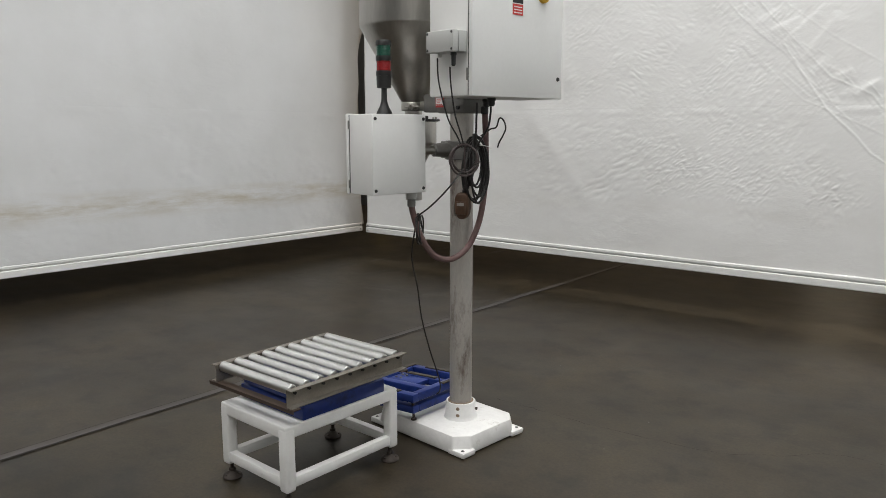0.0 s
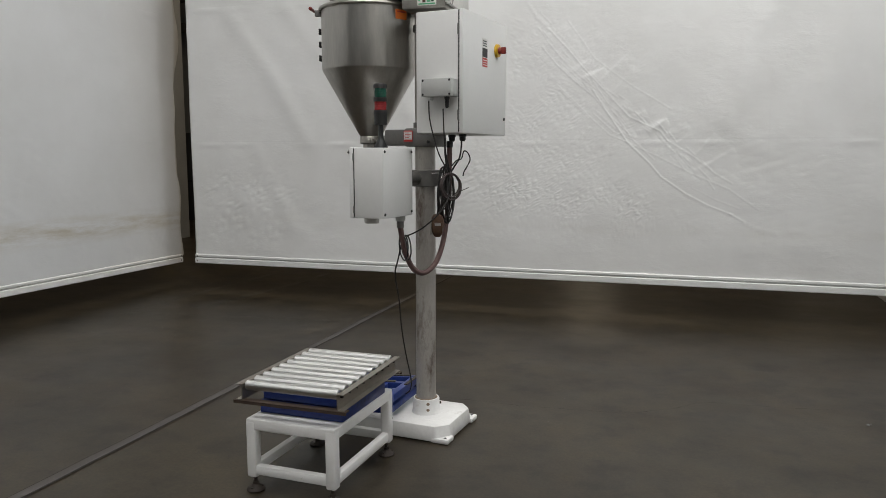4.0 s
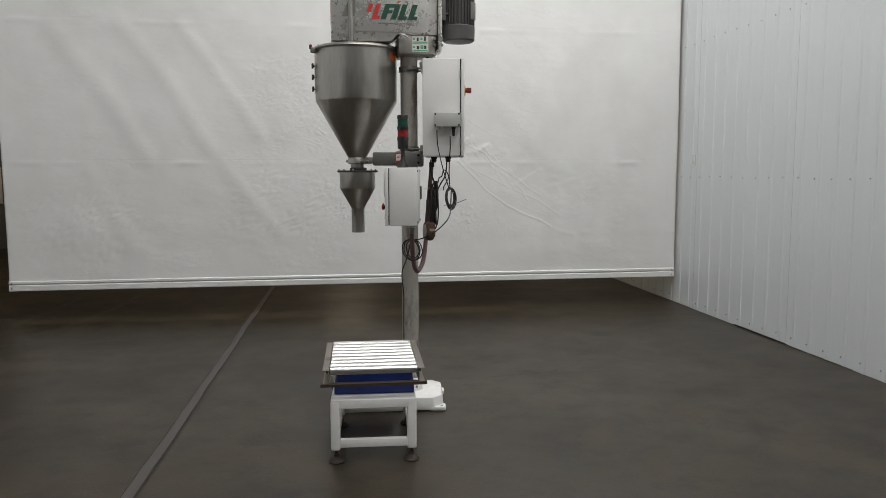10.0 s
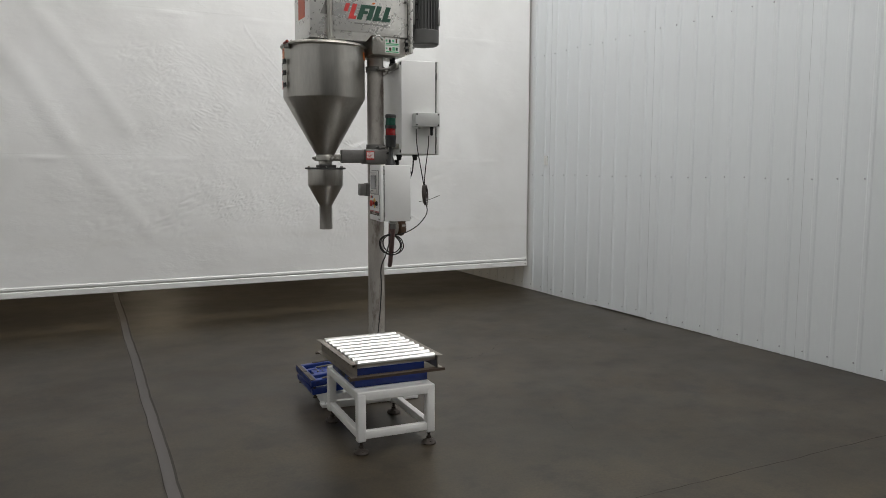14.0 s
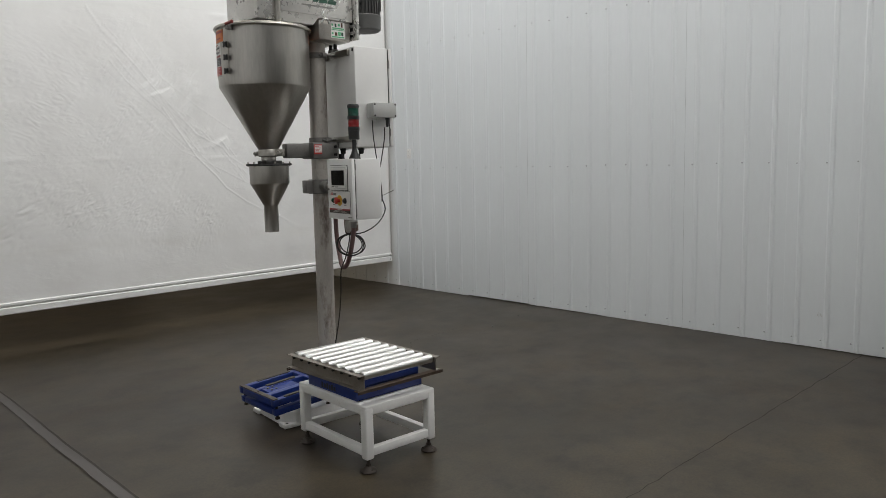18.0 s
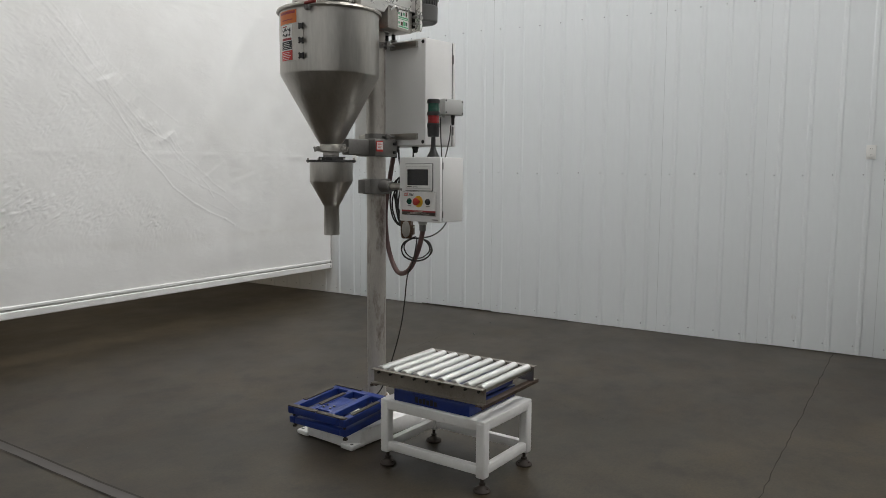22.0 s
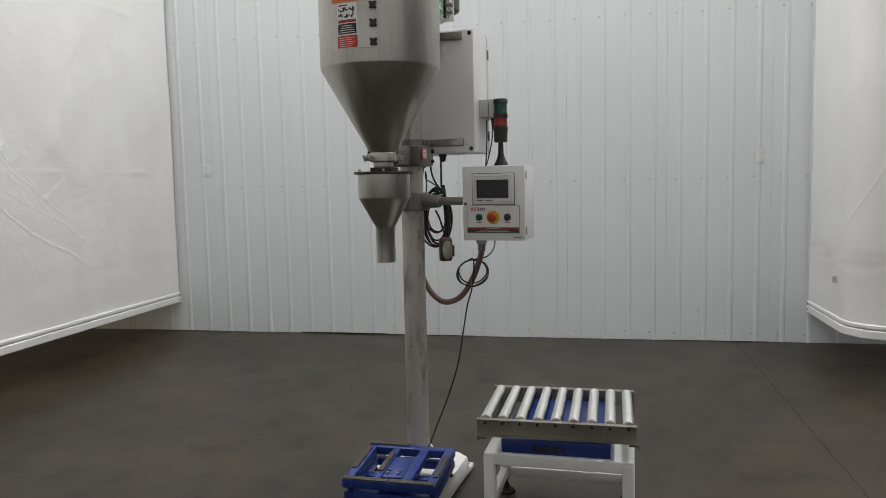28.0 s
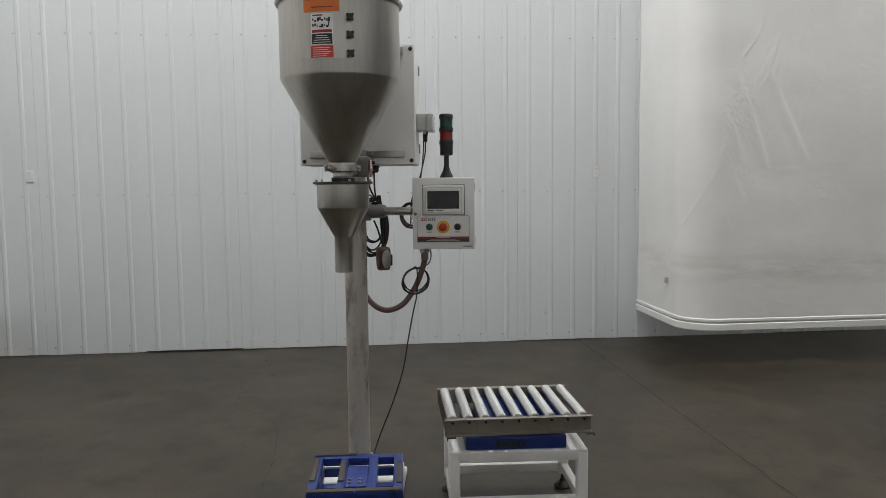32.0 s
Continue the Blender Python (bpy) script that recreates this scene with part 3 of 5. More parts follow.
BACK_LINES = (
    (CREASE_TOP, 0.0062, 0.0021), (CREASE_MID, 0.006, 0.0018), (CREASE_LOW, 0.006, 0.0011), (CREASE_END, 0.0066, 0.0027), (CREASE_FAR, 0.0065, 0.001),
    (((-1.31, 1.71), (-0.99, 1.56), (-0.68, 1.4), (-0.35, 1.26), (-0.08, 1.07)), 0.007, 0.0011),
    (((-0.91, 1.71), (-0.67, 1.56), (-0.47, 1.4), (-0.32, 1.31)), 0.007, 0.0013),
    (((-0.33, 1.03), (-0.11, 0.9), (0.1, 0.84)), 0.009, 0.002),
    (((-5.6, 3.1), (-5.0, 2.3), (-4.7, 1.75)), 0.11, 0.01),
    (((-4.9, 3.15), (-4.4, 2.5), (-4.05, 1.85)), 0.1, 0.01),
    (((-4.3, 3.15), (-3.9, 2.6), (-3.5, 2.0)), 0.08, 0.007),
    (((0.15, 3.15), (-0.25, 2.5), (-0.4, 1.9)), 0.11, 0.008),
    (((-3.9, 1.65), (-3.3, 0.9)), 0.09, 0.006),
    (((-5.3, 1.6), (-4.9, 0.8)), 0.1, 0.006),
    (((0.7, 3.2), (0.4, 2.2), (0.35, 1.4)), 0.13, 0.007),
    (((-0.1, 1.65), (-0.15, 0.7)), 0.12, 0.007), (((0.5, 1.65), (0.3, 0.75)), 0.12, 0.007),
)

# thin lines beside the long creases, and soft ripples that cross them
FAN = []
rng = random.Random(31)
for line, n in ((CREASE_TOP, 7), (CREASE_MID, 6), (CREASE_LOW, 4), (CREASE_END, 5)):
    for k in range(n):
        i = rng.randrange(len(line) - 2)
        dx, dz = rng.uniform(-0.02, 0.07), rng.uniform(-0.02, 0.07)
        for (ax, az), (bx, bz) in zip(line[i:i + 2], line[i + 1:i + 3]):
            FAN.append((ax + dx, az + dz, bx + dx, bz + dz, 0.0052, rng.choice((0.0006, 0.0009, 0.0012))))
for k in range(64):
    t = rng.random()
    ax, az = -2.2 + 1.6 * t + rng.uniform(-0.1, 0.12), 2.72 - 1.33 * t + rng.uniform(-0.08, 0.12)
    run, lean = rng.uniform(0.05, 0.17), rng.uniform(-0.95, -0.6)
    FAN.append((ax, az, ax + math.cos(lean) * run, az + math.sin(lean) * run, 0.0055, rng.choice((-0.0008, 0.0008, 0.0013))))
RIDGES = []
for k in range(15):
    t = (k + rng.random()) / 15
    ax, az = -2.12 + 1.5 * t + rng.uniform(-0.06, 0.05), 2.6 - 1.22 * t + rng.uniform(-0.06, 0.05)
    run, lean = rng.uniform(0.15, 0.5), rng.uniform(0.35, 1.1)
    RIDGES.append((ax, az, ax + math.cos(lean) * run, az + math.sin(lean) * run, rng.uniform(0.04, 0.08), rng.uniform(0.016, 0.03), rng.uniform(0.002, 0.0055)))
for k in range(12):
    t = rng.random()
    ax, az = -2.5 + 1.5 * t + rng.uniform(-0.05, 0.05), 2.25 - 1.0 * t + rng.uniform(-0.06, 0.06)
    run, lean = rng.uniform(0.08, 0.24), rng.uniform(0.4, 1.1)
    FAN.append((ax, az, ax - math.cos(lean) * run, az - math.sin(lean) * run, rng.uniform(0.016, 0.03), rng.choice((-0.0015, -0.001, 0.001, 0.0016))))


def back_folds(x, z):
    """Folds of the cloth at the back: a long diagonal crease with finer ones beside it, seams and hanging waves."""
    a = x - 6.175
    v = soft(x, z * 0.55, 3.0, 0.9, 0.02) + soft(x, z, 7.0, 0.28, 0.004)
    if z < 3.5:
        for line, width, depth in BACK_LINES:
            if min(line[0][0], line[-1][0]) - 0.4 < a < max(line[0][0], line[-1][0]) + 0.4:
                v -= depth * along(a, z, line, width)
        if -2.8 < a < 0.3:
            for ax, az, bx, bz, width, depth in FAN:
                if abs(a - ax) < 0.5 and abs(z - az) < 0.5:
                    v -= depth * crease(a, z, ax, az, bx, bz, width)
            for ax, az, bx, bz, wide, sharp, depth in RIDGES:
                if abs(a - ax) < 0.6 and abs(z - az) < 0.6:
                    v -= depth * ridge(a, z, ax, az, bx, bz, wide, sharp)
        v += 0.006 * crumple(a, z, -1.75, 2.3, 0.5, 0.7, 0.75, 1.0, 0.032) + 0.004 * crumple(a, z, -1.2, 1.75, 0.45, 0.4, 0.6, 8.0, 0.03)
        v += 0.011 * crumple(a, z, -2.35, 1.3, 0.6, 0.35, 0.55, 11.0, 0.026) + 0.006 * crumple(a, z, -2.0, 1.75, 0.45, 0.5, 0.6, 12.0, 0.026)
        v += 0.01 * crumple(a, z, -3.2, 1.15, 0.7, 0.4, 0.4, 2.0) + 0.006 * crumple(a, z, -2.6, 2.3, 0.7, 0.55, -0.4, 3.0, 0.036)
        v += 0.016 * crumple(a, z, -5.4, 1.0, 0.5, 0.4, 0.8, 4.0) + 0.008 * crumple(a, z, -1.5, 1.05, 0.7, 0.3, 0.6, 5.0, 0.026)
        v += 0.006 * crumple(a, z, -3.3, 2.4, 0.5, 0.5, 0.5, 6.0, 0.036) + 0.005 * crumple(a, z, 0.2, 1.3, 0.8, 0.6, 0.3, 7.0, 0.08)
        v += puckers(x, z, SEAMS[0], 1.0) + puckers(x, z, SEAMS[1], 2.0)
    return v


def side_folds(x, z):
    v = soft(x, z * 0.6, 13.0, 0.8, 0.022) + soft(x, z, 17.0, 0.3, 0.005)
    if z < 3.5:
        for k in range(6):
            v += 0.015 * crumple(x, z, 0.9 + 1.4 * k, 1.0 + 0.25 * math.sin(k * 2.0), 0.7, 0.45, 0.6 - 0.2 * k, 20.0 + k, 0.06)
        v += 0.012 * crumple(x, z, 8.3, 1.0, 0.35, 0.9, 1.2, 31.0, 0.06)
        v += puckers(x, z, SEAMS[0], 3.0) + puckers(x, z, SEAMS[1], 4.0)
    return v


# The turn and the length past it are added; the real cloth hangs straight.
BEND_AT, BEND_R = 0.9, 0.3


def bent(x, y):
    """A place along a sheet that takes an added quarter turn to its left."""
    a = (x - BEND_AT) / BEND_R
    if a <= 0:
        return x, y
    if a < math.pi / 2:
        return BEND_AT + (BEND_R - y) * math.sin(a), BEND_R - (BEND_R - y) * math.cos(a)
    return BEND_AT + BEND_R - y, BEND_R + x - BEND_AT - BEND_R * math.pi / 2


# Creases of the straight cloth, carried onto the added turned end.
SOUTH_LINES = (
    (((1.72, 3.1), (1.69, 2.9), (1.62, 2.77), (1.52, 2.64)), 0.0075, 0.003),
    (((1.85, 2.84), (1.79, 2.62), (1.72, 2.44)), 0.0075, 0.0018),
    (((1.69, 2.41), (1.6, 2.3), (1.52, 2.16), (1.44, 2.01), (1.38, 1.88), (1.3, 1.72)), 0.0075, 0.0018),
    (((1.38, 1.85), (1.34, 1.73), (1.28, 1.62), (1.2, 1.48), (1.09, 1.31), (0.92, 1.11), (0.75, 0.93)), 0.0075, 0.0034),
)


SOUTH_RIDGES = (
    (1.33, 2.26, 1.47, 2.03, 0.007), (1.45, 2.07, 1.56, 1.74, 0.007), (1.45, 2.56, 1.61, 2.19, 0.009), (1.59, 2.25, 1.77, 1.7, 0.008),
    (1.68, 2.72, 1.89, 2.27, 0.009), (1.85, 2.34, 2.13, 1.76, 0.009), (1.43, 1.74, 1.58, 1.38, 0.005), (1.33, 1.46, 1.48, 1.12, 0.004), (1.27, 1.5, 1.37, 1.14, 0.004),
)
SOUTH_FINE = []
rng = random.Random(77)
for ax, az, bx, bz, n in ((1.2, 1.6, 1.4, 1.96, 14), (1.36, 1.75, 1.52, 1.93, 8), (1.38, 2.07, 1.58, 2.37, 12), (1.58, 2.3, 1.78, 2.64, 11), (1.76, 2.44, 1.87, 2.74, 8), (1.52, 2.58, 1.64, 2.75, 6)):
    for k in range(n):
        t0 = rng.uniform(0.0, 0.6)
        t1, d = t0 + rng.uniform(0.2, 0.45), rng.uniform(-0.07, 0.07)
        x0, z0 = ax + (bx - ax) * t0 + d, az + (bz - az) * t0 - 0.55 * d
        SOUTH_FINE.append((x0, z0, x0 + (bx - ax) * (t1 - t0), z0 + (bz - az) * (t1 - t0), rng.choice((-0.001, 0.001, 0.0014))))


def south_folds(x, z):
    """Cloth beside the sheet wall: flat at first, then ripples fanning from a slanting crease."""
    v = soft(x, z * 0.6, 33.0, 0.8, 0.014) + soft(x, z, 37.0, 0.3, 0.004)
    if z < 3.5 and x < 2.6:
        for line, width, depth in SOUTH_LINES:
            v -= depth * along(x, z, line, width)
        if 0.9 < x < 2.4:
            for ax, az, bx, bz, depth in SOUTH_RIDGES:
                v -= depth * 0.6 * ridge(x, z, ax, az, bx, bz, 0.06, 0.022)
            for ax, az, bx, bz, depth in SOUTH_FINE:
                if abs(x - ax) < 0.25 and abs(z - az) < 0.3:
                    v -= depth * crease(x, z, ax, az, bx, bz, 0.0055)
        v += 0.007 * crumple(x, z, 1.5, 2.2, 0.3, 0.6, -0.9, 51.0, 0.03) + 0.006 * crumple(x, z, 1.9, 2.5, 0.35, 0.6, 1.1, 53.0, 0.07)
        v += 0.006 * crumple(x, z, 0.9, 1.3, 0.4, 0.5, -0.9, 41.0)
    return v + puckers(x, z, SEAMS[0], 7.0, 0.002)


def bar(length, y0, y1, z0, z1, w, turn=None):
    """A batten with broken edges, straight or swung round with its sheet."""
    ring_pts = [(y0 + w, z0), (y1 - w, z0), (y1, z0 + w), (y1, z1 - w), (y1 - w, z1), (y0 + w, z1), (y0, z1 - w), (y0, z0 + w)]
    n = 1 if turn is None else 60
    bm = bmesh.new()
    rings = []
    for i in range(n + 1):
        x = length * i / n
        rings.append([bm.verts.new((*(turn(x, y) if turn else (x, y)), z)) for y, z in ring_pts])
    for p, q in zip(rings, rings[1:]):
        for k in range(8):
            j = (k + 1) % 8
            bm.faces.new((p[k], q[k], q[j], p[j]))
    bm.faces.new(rings[0])
    bm.faces.new(rings[-1][::-1])
    bmesh.ops.recalc_face_normals(bm, faces=bm.faces)
    return bm


def curtain(name, m, length, hem, folds, material, label, top=6.6, ragged=None, step=0.021, fine=None, turn=None):
    c = thing(name, m, label, "curtain")
    sheet_ob = cloth("sheet", length, hem + 0.09, top, folds, material, c, step, ragged, fine)
    if turn:
        for v in sheet_ob.data.vertices:
            v.co.x, v.co.y = turn(v.co.x, v.co.y)
    part("hem_bar", bar(length, -0.016, 0.02, hem, hem + 0.064, 0.006, turn), WHITE_BAR, c, "white batten along the lower edge")
    # Grey strip in the white hem: the groove's shade is put into its colour.
    part("hem_groove_shade", bar(length, -0.002, 0.012, hem + 0.06, hem + 0.08, 0.001, turn), PLASTIC_GREY, c, smooth=0)
    part("hem_strip", bar(length, -0.013, 0.014, hem + 0.074, hem + 0.108, 0.008, turn), WHITE_BAR, c)
    for x in (0.03, length - 0.03):
        bx, by = turn(x, -0.0155) if turn else (x, -0.0155)
        for dz in (0.03, 0.083):
            part("bolt", lathe([(0, 0.006), (0.006, 0.005), (0.009, 0), (0, 0)], 10, pose(bx, by, hem + dz, 90, 0, 90 if turn and x > 1 else 0)), CAST_GREY, c)
    part("header_tube", bar(length, -0.04, 0.06, top - 0.02, top + 0.08, 0.03, turn), WHITE_BAR, c)
    for k in range(int(length / 2) + 2):
        x = 0.1 + (length - 0.2) * k / (int(length / 2) + 1)
        hx, hy = turn(x, 0.01) if turn else (x, 0.01)
        part("hanger", rod((hx, hy, top + 0.06), (hx, hy, CEILING + 0.01), 0.012, seg=8), ZINC, c)
    return c


# the hangings
curtain("curtain_north", pose(-6.175, CURTAIN_Y, 0), 7.529, 0.32, back_folds, CLOTH, "white vinyl curtain with a diagonal crease and stiff hem bar", step=0.02, fine=(2.6, 6.15, 0.95, 2.95, 0.0072))
# West sheet: the first 4.2 m, out of view, is added to lighten reflections.
curtain("curtain_west", pose(SIDE_X - 0.44, -6.0, 0.079, 0, 0.35, 88.04), 12.87, 0.25, lambda x, z: side_folds(x - 4.2, z), CLOTH_DIM, "white vinyl curtain with a brownish scuffed band near its hem",
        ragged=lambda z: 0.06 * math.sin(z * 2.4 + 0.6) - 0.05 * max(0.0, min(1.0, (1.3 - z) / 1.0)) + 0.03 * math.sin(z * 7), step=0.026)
south = curtain("curtain_south", pose(1.33, 0.2, 0, 0, 0, 180), 4.3, 0.3, south_folds, CLOTH_WORN, "white vinyl curtain beside the ribbed wall, with an added end turned aside",
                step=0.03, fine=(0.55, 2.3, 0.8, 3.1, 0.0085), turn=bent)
for k in range(3):
    part("scribble", box(0.762 + 0.011 * k, 0.766 + 0.011 * k, -0.03, -0.006, 0.675 + 0.008 * (k % 2), 0.715 + 0.006 * (k % 3)), PLASTIC_GREY, south, "small dark unreadable scribble", smooth=0)
marks = thing("floor_marking", Matrix(), "faded pale floor marking worn into the concrete", "floor marking", kind="structure")
for pts in (((-6.1, 5.15), (-5.0, 5.25), (-3.9, 5.4), (-3.75, 5.42)), ((-6.1, 5.2), (-6.0, 6.6), (-5.9, 8.0), (-5.8, 9.4)), ((-5.5, 5.45), (-5.38, 6.3), (-5.28, 7.1), (-5.2, 8.2))):
    part("stripe", strip_line([(x + 0.01 * math.sin(9 * y), y) for x, y in pts], lambda i: 0.085, 0.0025), MARKING, marks, smooth=0)
crack([(0.15, 3.98), (-0.25, 3.93), (-0.56, 3.91), (-0.66, 3.87), (-0.8, 3.72), (-1.06, 3.56), (-1.39, 3.52), (-1.73, 3.5), (-2.06, 3.51), (-2.34, 3.51)], 3)
crack([(-1.2, 2.3), (-1.27, 2.1), (-1.33, 1.9), (-1.4, 1.7)], 5, 0.002)
bm = bmesh.new()
rng = random.Random(12)
for x, y, s in [(0.85, 3.88, 0.011), (0.3, 3.75, 0.012), (0.32, 3.77, 0.008)] + [(rng.uniform(-5.5, 1.2), rng.uniform(0.6, 6.2), rng.uniform(0.002, 0.005)) for _ in range(20)]:
    bmesh.ops.create_icosphere(bm, subdivisions=1, radius=s, matrix=Matrix.LocRotScale((x, y, s * 0.3), Euler((rng.random(), rng.random(), rng.random())), (1, 1, 0.6)))
single("debris", bm, BLOCK, Matrix(), "tiny pale crumbs of grit lying about the floor", "debris", kind="stuff", smooth=0)


# ---- filling machine ----
POST = (-2.182, 2.996)
HOPPER = (-2.53, 3.043)

machine = thing("filling_machine", Matrix(), "stainless auger filling machine with conical hopper on a steel post", "machine")
P0 = Vector((POST[0], POST[1], 0))

# foot casting: a clipped slab with four bolt-down ears
BASE = pose(-2.286, 3.004, 0, 0, 0, -6.2)
A, B, C = 0.338, 0.229, 0.072
slab = prism([(-A + C, -B), (A - C, -B), (A - 0.01, -B + C), (A - 0.01, B - C), (A - C, B), (-A + C, B), (-A + 0.01, B - C), (-A + 0.01, -B + C)], 0.004, 0.092, 0.012)
for v in slab.verts:
    if v.co.z > 0.05:
        v.co.x *= 0.965
        v.co.y *= 0.95
foot = part("foot_casting", slab, CAST_WHITE, machine, "white painted cast foot with clipped corners", m=BASE)
for sx in (-1, 1):
    for sy in (-1, 1):
        ear = prism([(sx * (A - 0.105), sy * (B - 0.09)), (sx * (A + 0.002), sy * (B - 0.09)), (sx * (A + 0.002), sy * (B + 0.0)), (sx * (A - 0.105), sy * (B + 0.0))], 0.002, 0.03, 0.008)
        e = part("ear", ear, CAST_WHITE, foot)
        part("bolt_hole", lathe([(0, 0.0012), (0.008, 0.001), (0.009, 0), (0, 0)], 14, pose(sx * (A - 0.025), sy * (B - 0.025), 0.0302)), BLACK, e)
part("collar", lathe([(0.0, 0.085), (0.092, 0.085), (0.084, 0.094), (0.079, 0.11), (0.077, 0.172), (0.074, 0.178), (0.058, 0.178), (0.0, 0.178)], 40, Matrix.Translation(P0)), CAST_WHITE, machine, "white collar round the post's foot")
for a, z in ((22, 0.14), (150, 0.14)):
    d = Vector((math.cos(radians(a)), math.sin(radians(a)), z))
    part("set_screw", rod(P0 + Vector((d.x * 0.07, d.y * 0.07, z)), P0 + Vector((d.x * 0.088, d.y * 0.088, z)), 0.0075, seg=8), FOOT_RUST, machine)
for z, r in ((0.121, 0.0105), (0.156, 0.0095)):
    part("rust_spot", lathe([(0, 0.0022), (r * 0.7, 0.002), (r, 0.0), (0, 0)], 14, Matrix.Translation(P0 + Vector((0, 0, z))) @ pose(0, 0, 0, 0, 0, -64) @ pose(0.0772, 0, 0, 0, 90, 0)), COLLAR_RUST, machine, "rusty screw hole in the collar")
part("rust_ring", lathe([(0.0, 0.177), (0.066, 0.177), (0.064, 0.181), (0.0, 0.183)], 40, Matrix.Translation(P0)), COLLAR_RUST, machine, "rust line round the post above its collar")
part("post", lathe([(0, 0.1), (0.0565, 0.1), (0.0565, 2.4), (0, 2.4)], 48, Matrix.Translation(P0)), POST_STEEL, machine, "scuffed bare steel post")


def ring(z0, z1, r, name, mat, label="", ear=None):
    """A split clamp round the post, with an ear and its bolts."""
    bm = lathe([(0.0567, z0), (r - 0.004, z0), (r, z0 + 0.004), (r, z1 - 0.004), (r - 0.004, z1), (0.0567, z1), (0.0567, z0)], 40, Matrix.Translation(P0))
    if ear:
        a, length, half = ear
        e = box(0.05, 0.05 + length, -half, half, z0 + 0.004, z1 - 0.004, 0.005)
        e.transform(Matrix.Translation(P0) @ pose(0, 0, 0, 0, 0, a))
        put(bm, e)
    return part(name, bm, mat, machine, label)


# arm that carries the filling valve
arm = box(-0.245, 0.03, -0.032, 0.035, 1.632, 1.722, 0.01)
put(arm, box(-0.09, 0.095, -0.085, 0.085, 1.625, 1.727, 0.012))
arm.transform(Matrix.Translation(P0) @ pose(0, 0, 0, 0, 0, -8))
arm = part("support_arm", arm, CAST_GREY, machine, "grey cast arm clamped to the post")
label = part("warning_label", box(-0.026, 0.028, -0.002, 0.0, -0.03, 0.03), RED, arm, "red and white warning label", m=Matrix.Translation(P0) @ pose(-0.073, -0.0815, 1.683, 0, 0, -8), smooth=0)
part("label_field", box(-0.023, 0.025, -0.0035, -0.002, -0.02, 0.024), PAPER, label, smooth=0)
for k in range(5):
    part("label_bar", box(-0.021 + 0.004 * (k % 2), 0.02 - 0.007 * (k * 2 % 3), -0.0042, -0.0035, -0.018 + 0.0085 * k, -0.0152 + 0.0085 * k), RED, label, smooth=0)
for z in (1.65, 1.7):
    part("arm_bolt", rod(P0 + Vector((0.05, -0.105, z)), P0 + Vector((0.05, -0.085, z)), 0.009, seg=8), BLACK, machine)
neck = box(-0.3, -0.24, -0.012, 0.012, 1.645, 1.69, 0.006)
neck.transform(Matrix.Translation(P0) @ pose(0, 0, 0, 0, 0, -8))
part("arm_link", neck, CAST_BRIGHT, machine)

H = Matrix.Translation((HOPPER[0], HOPPER[1], 0))
DROP = -0.015
# main hopper
part("hopper", lathe([(0.0, 1.70), (0.058, 1.70), (0.062, 1.705), (0.07, 1.716), (0.267, 2.066), (0.27, 2.076), (0.27, 2.405), (0.266, 2.405), (0.265, 2.08), (0.05, 1.72), (0.0, 1.72)], 72, H @ Matrix.Translation((0, 0, DROP))), STAINLESS, machine, "brushed stainless hopper with a conical lower half")
part("hopper_rim", lathe([(0.265, 2.398), (0.282, 2.396), (0.286, 2.403), (0.283, 2.412), (0.265, 2.414), (0.265, 2.398)], 72, H @ Matrix.Translation((0, 0, DROP))), STAINLESS_LOW, machine)
lid = part("hopper_lid", lathe([(0, 2.428), (0.24, 2.426), (0.272, 2.42), (0.28, 2.413), (0.25, 2.411), (0, 2.412)], 72, H @ Matrix.Translation((0, 0, DROP))), STAINLESS, machine, "flat stainless hopper lid")
for a in (15, 95, 160, 250, 330):
    d = Vector((math.cos(radians(a)) * 0.2, math.sin(radians(a)) * 0.2, 0)) + Vector((HOPPER[0], HOPPER[1], 0))
    part("lid_stud", lathe([(0, 2.425), (0.012, 2.425), (0.012, 2.445), (0, 2.448)], 12, Matrix.Translation(d + Vector((0, 0, DROP)))), BLACK, lid)


def on_hopper(angle, z, r=0.2705):
    """A pose on the hopper's side: x outwards, y round it, z up."""
    a = radians(angle)
    return pose(HOPPER[0] + r * math.cos(a), HOPPER[1] + r * math.sin(a), z - 0.001, 0, 0, angle)


def wrap(a0, a1, z0, z1, r0, r1, n=12):
    """A bent plate on the hopper's side between two angles."""
    bm = bmesh.new()
    rows = []
    for r in (r0 + 0.003, r1 + 0.003):
        for z in (z0 - 0.001, z1 - 0.001):
            rows.append([bm.verts.new((HOPPER[0] + r * math.cos(radians(a0 + (a1 - a0) * k / n)), HOPPER[1] + r * math.sin(radians(a0 + (a1 - a0) * k / n)), z)) for k in range(n + 1)])
    (li, hi, lo, ho) = rows
    for k in range(n):
        bm.faces.new((lo[k], lo[k + 1], ho[k + 1], ho[k]))
        bm.faces.new((hi[k], hi[k + 1], li[k + 1], li[k]))
        bm.faces.new((ho[k], ho[k + 1], hi[k + 1], hi[k]))
        bm.faces.new((li[k], li[k + 1], lo[k + 1], lo[k]))
    for k in (0, n):
        bm.faces.new((li[k], lo[k], ho[k], hi[k]))
    bmesh.ops.recalc_face_normals(bm, faces=bm.faces)
    return bm


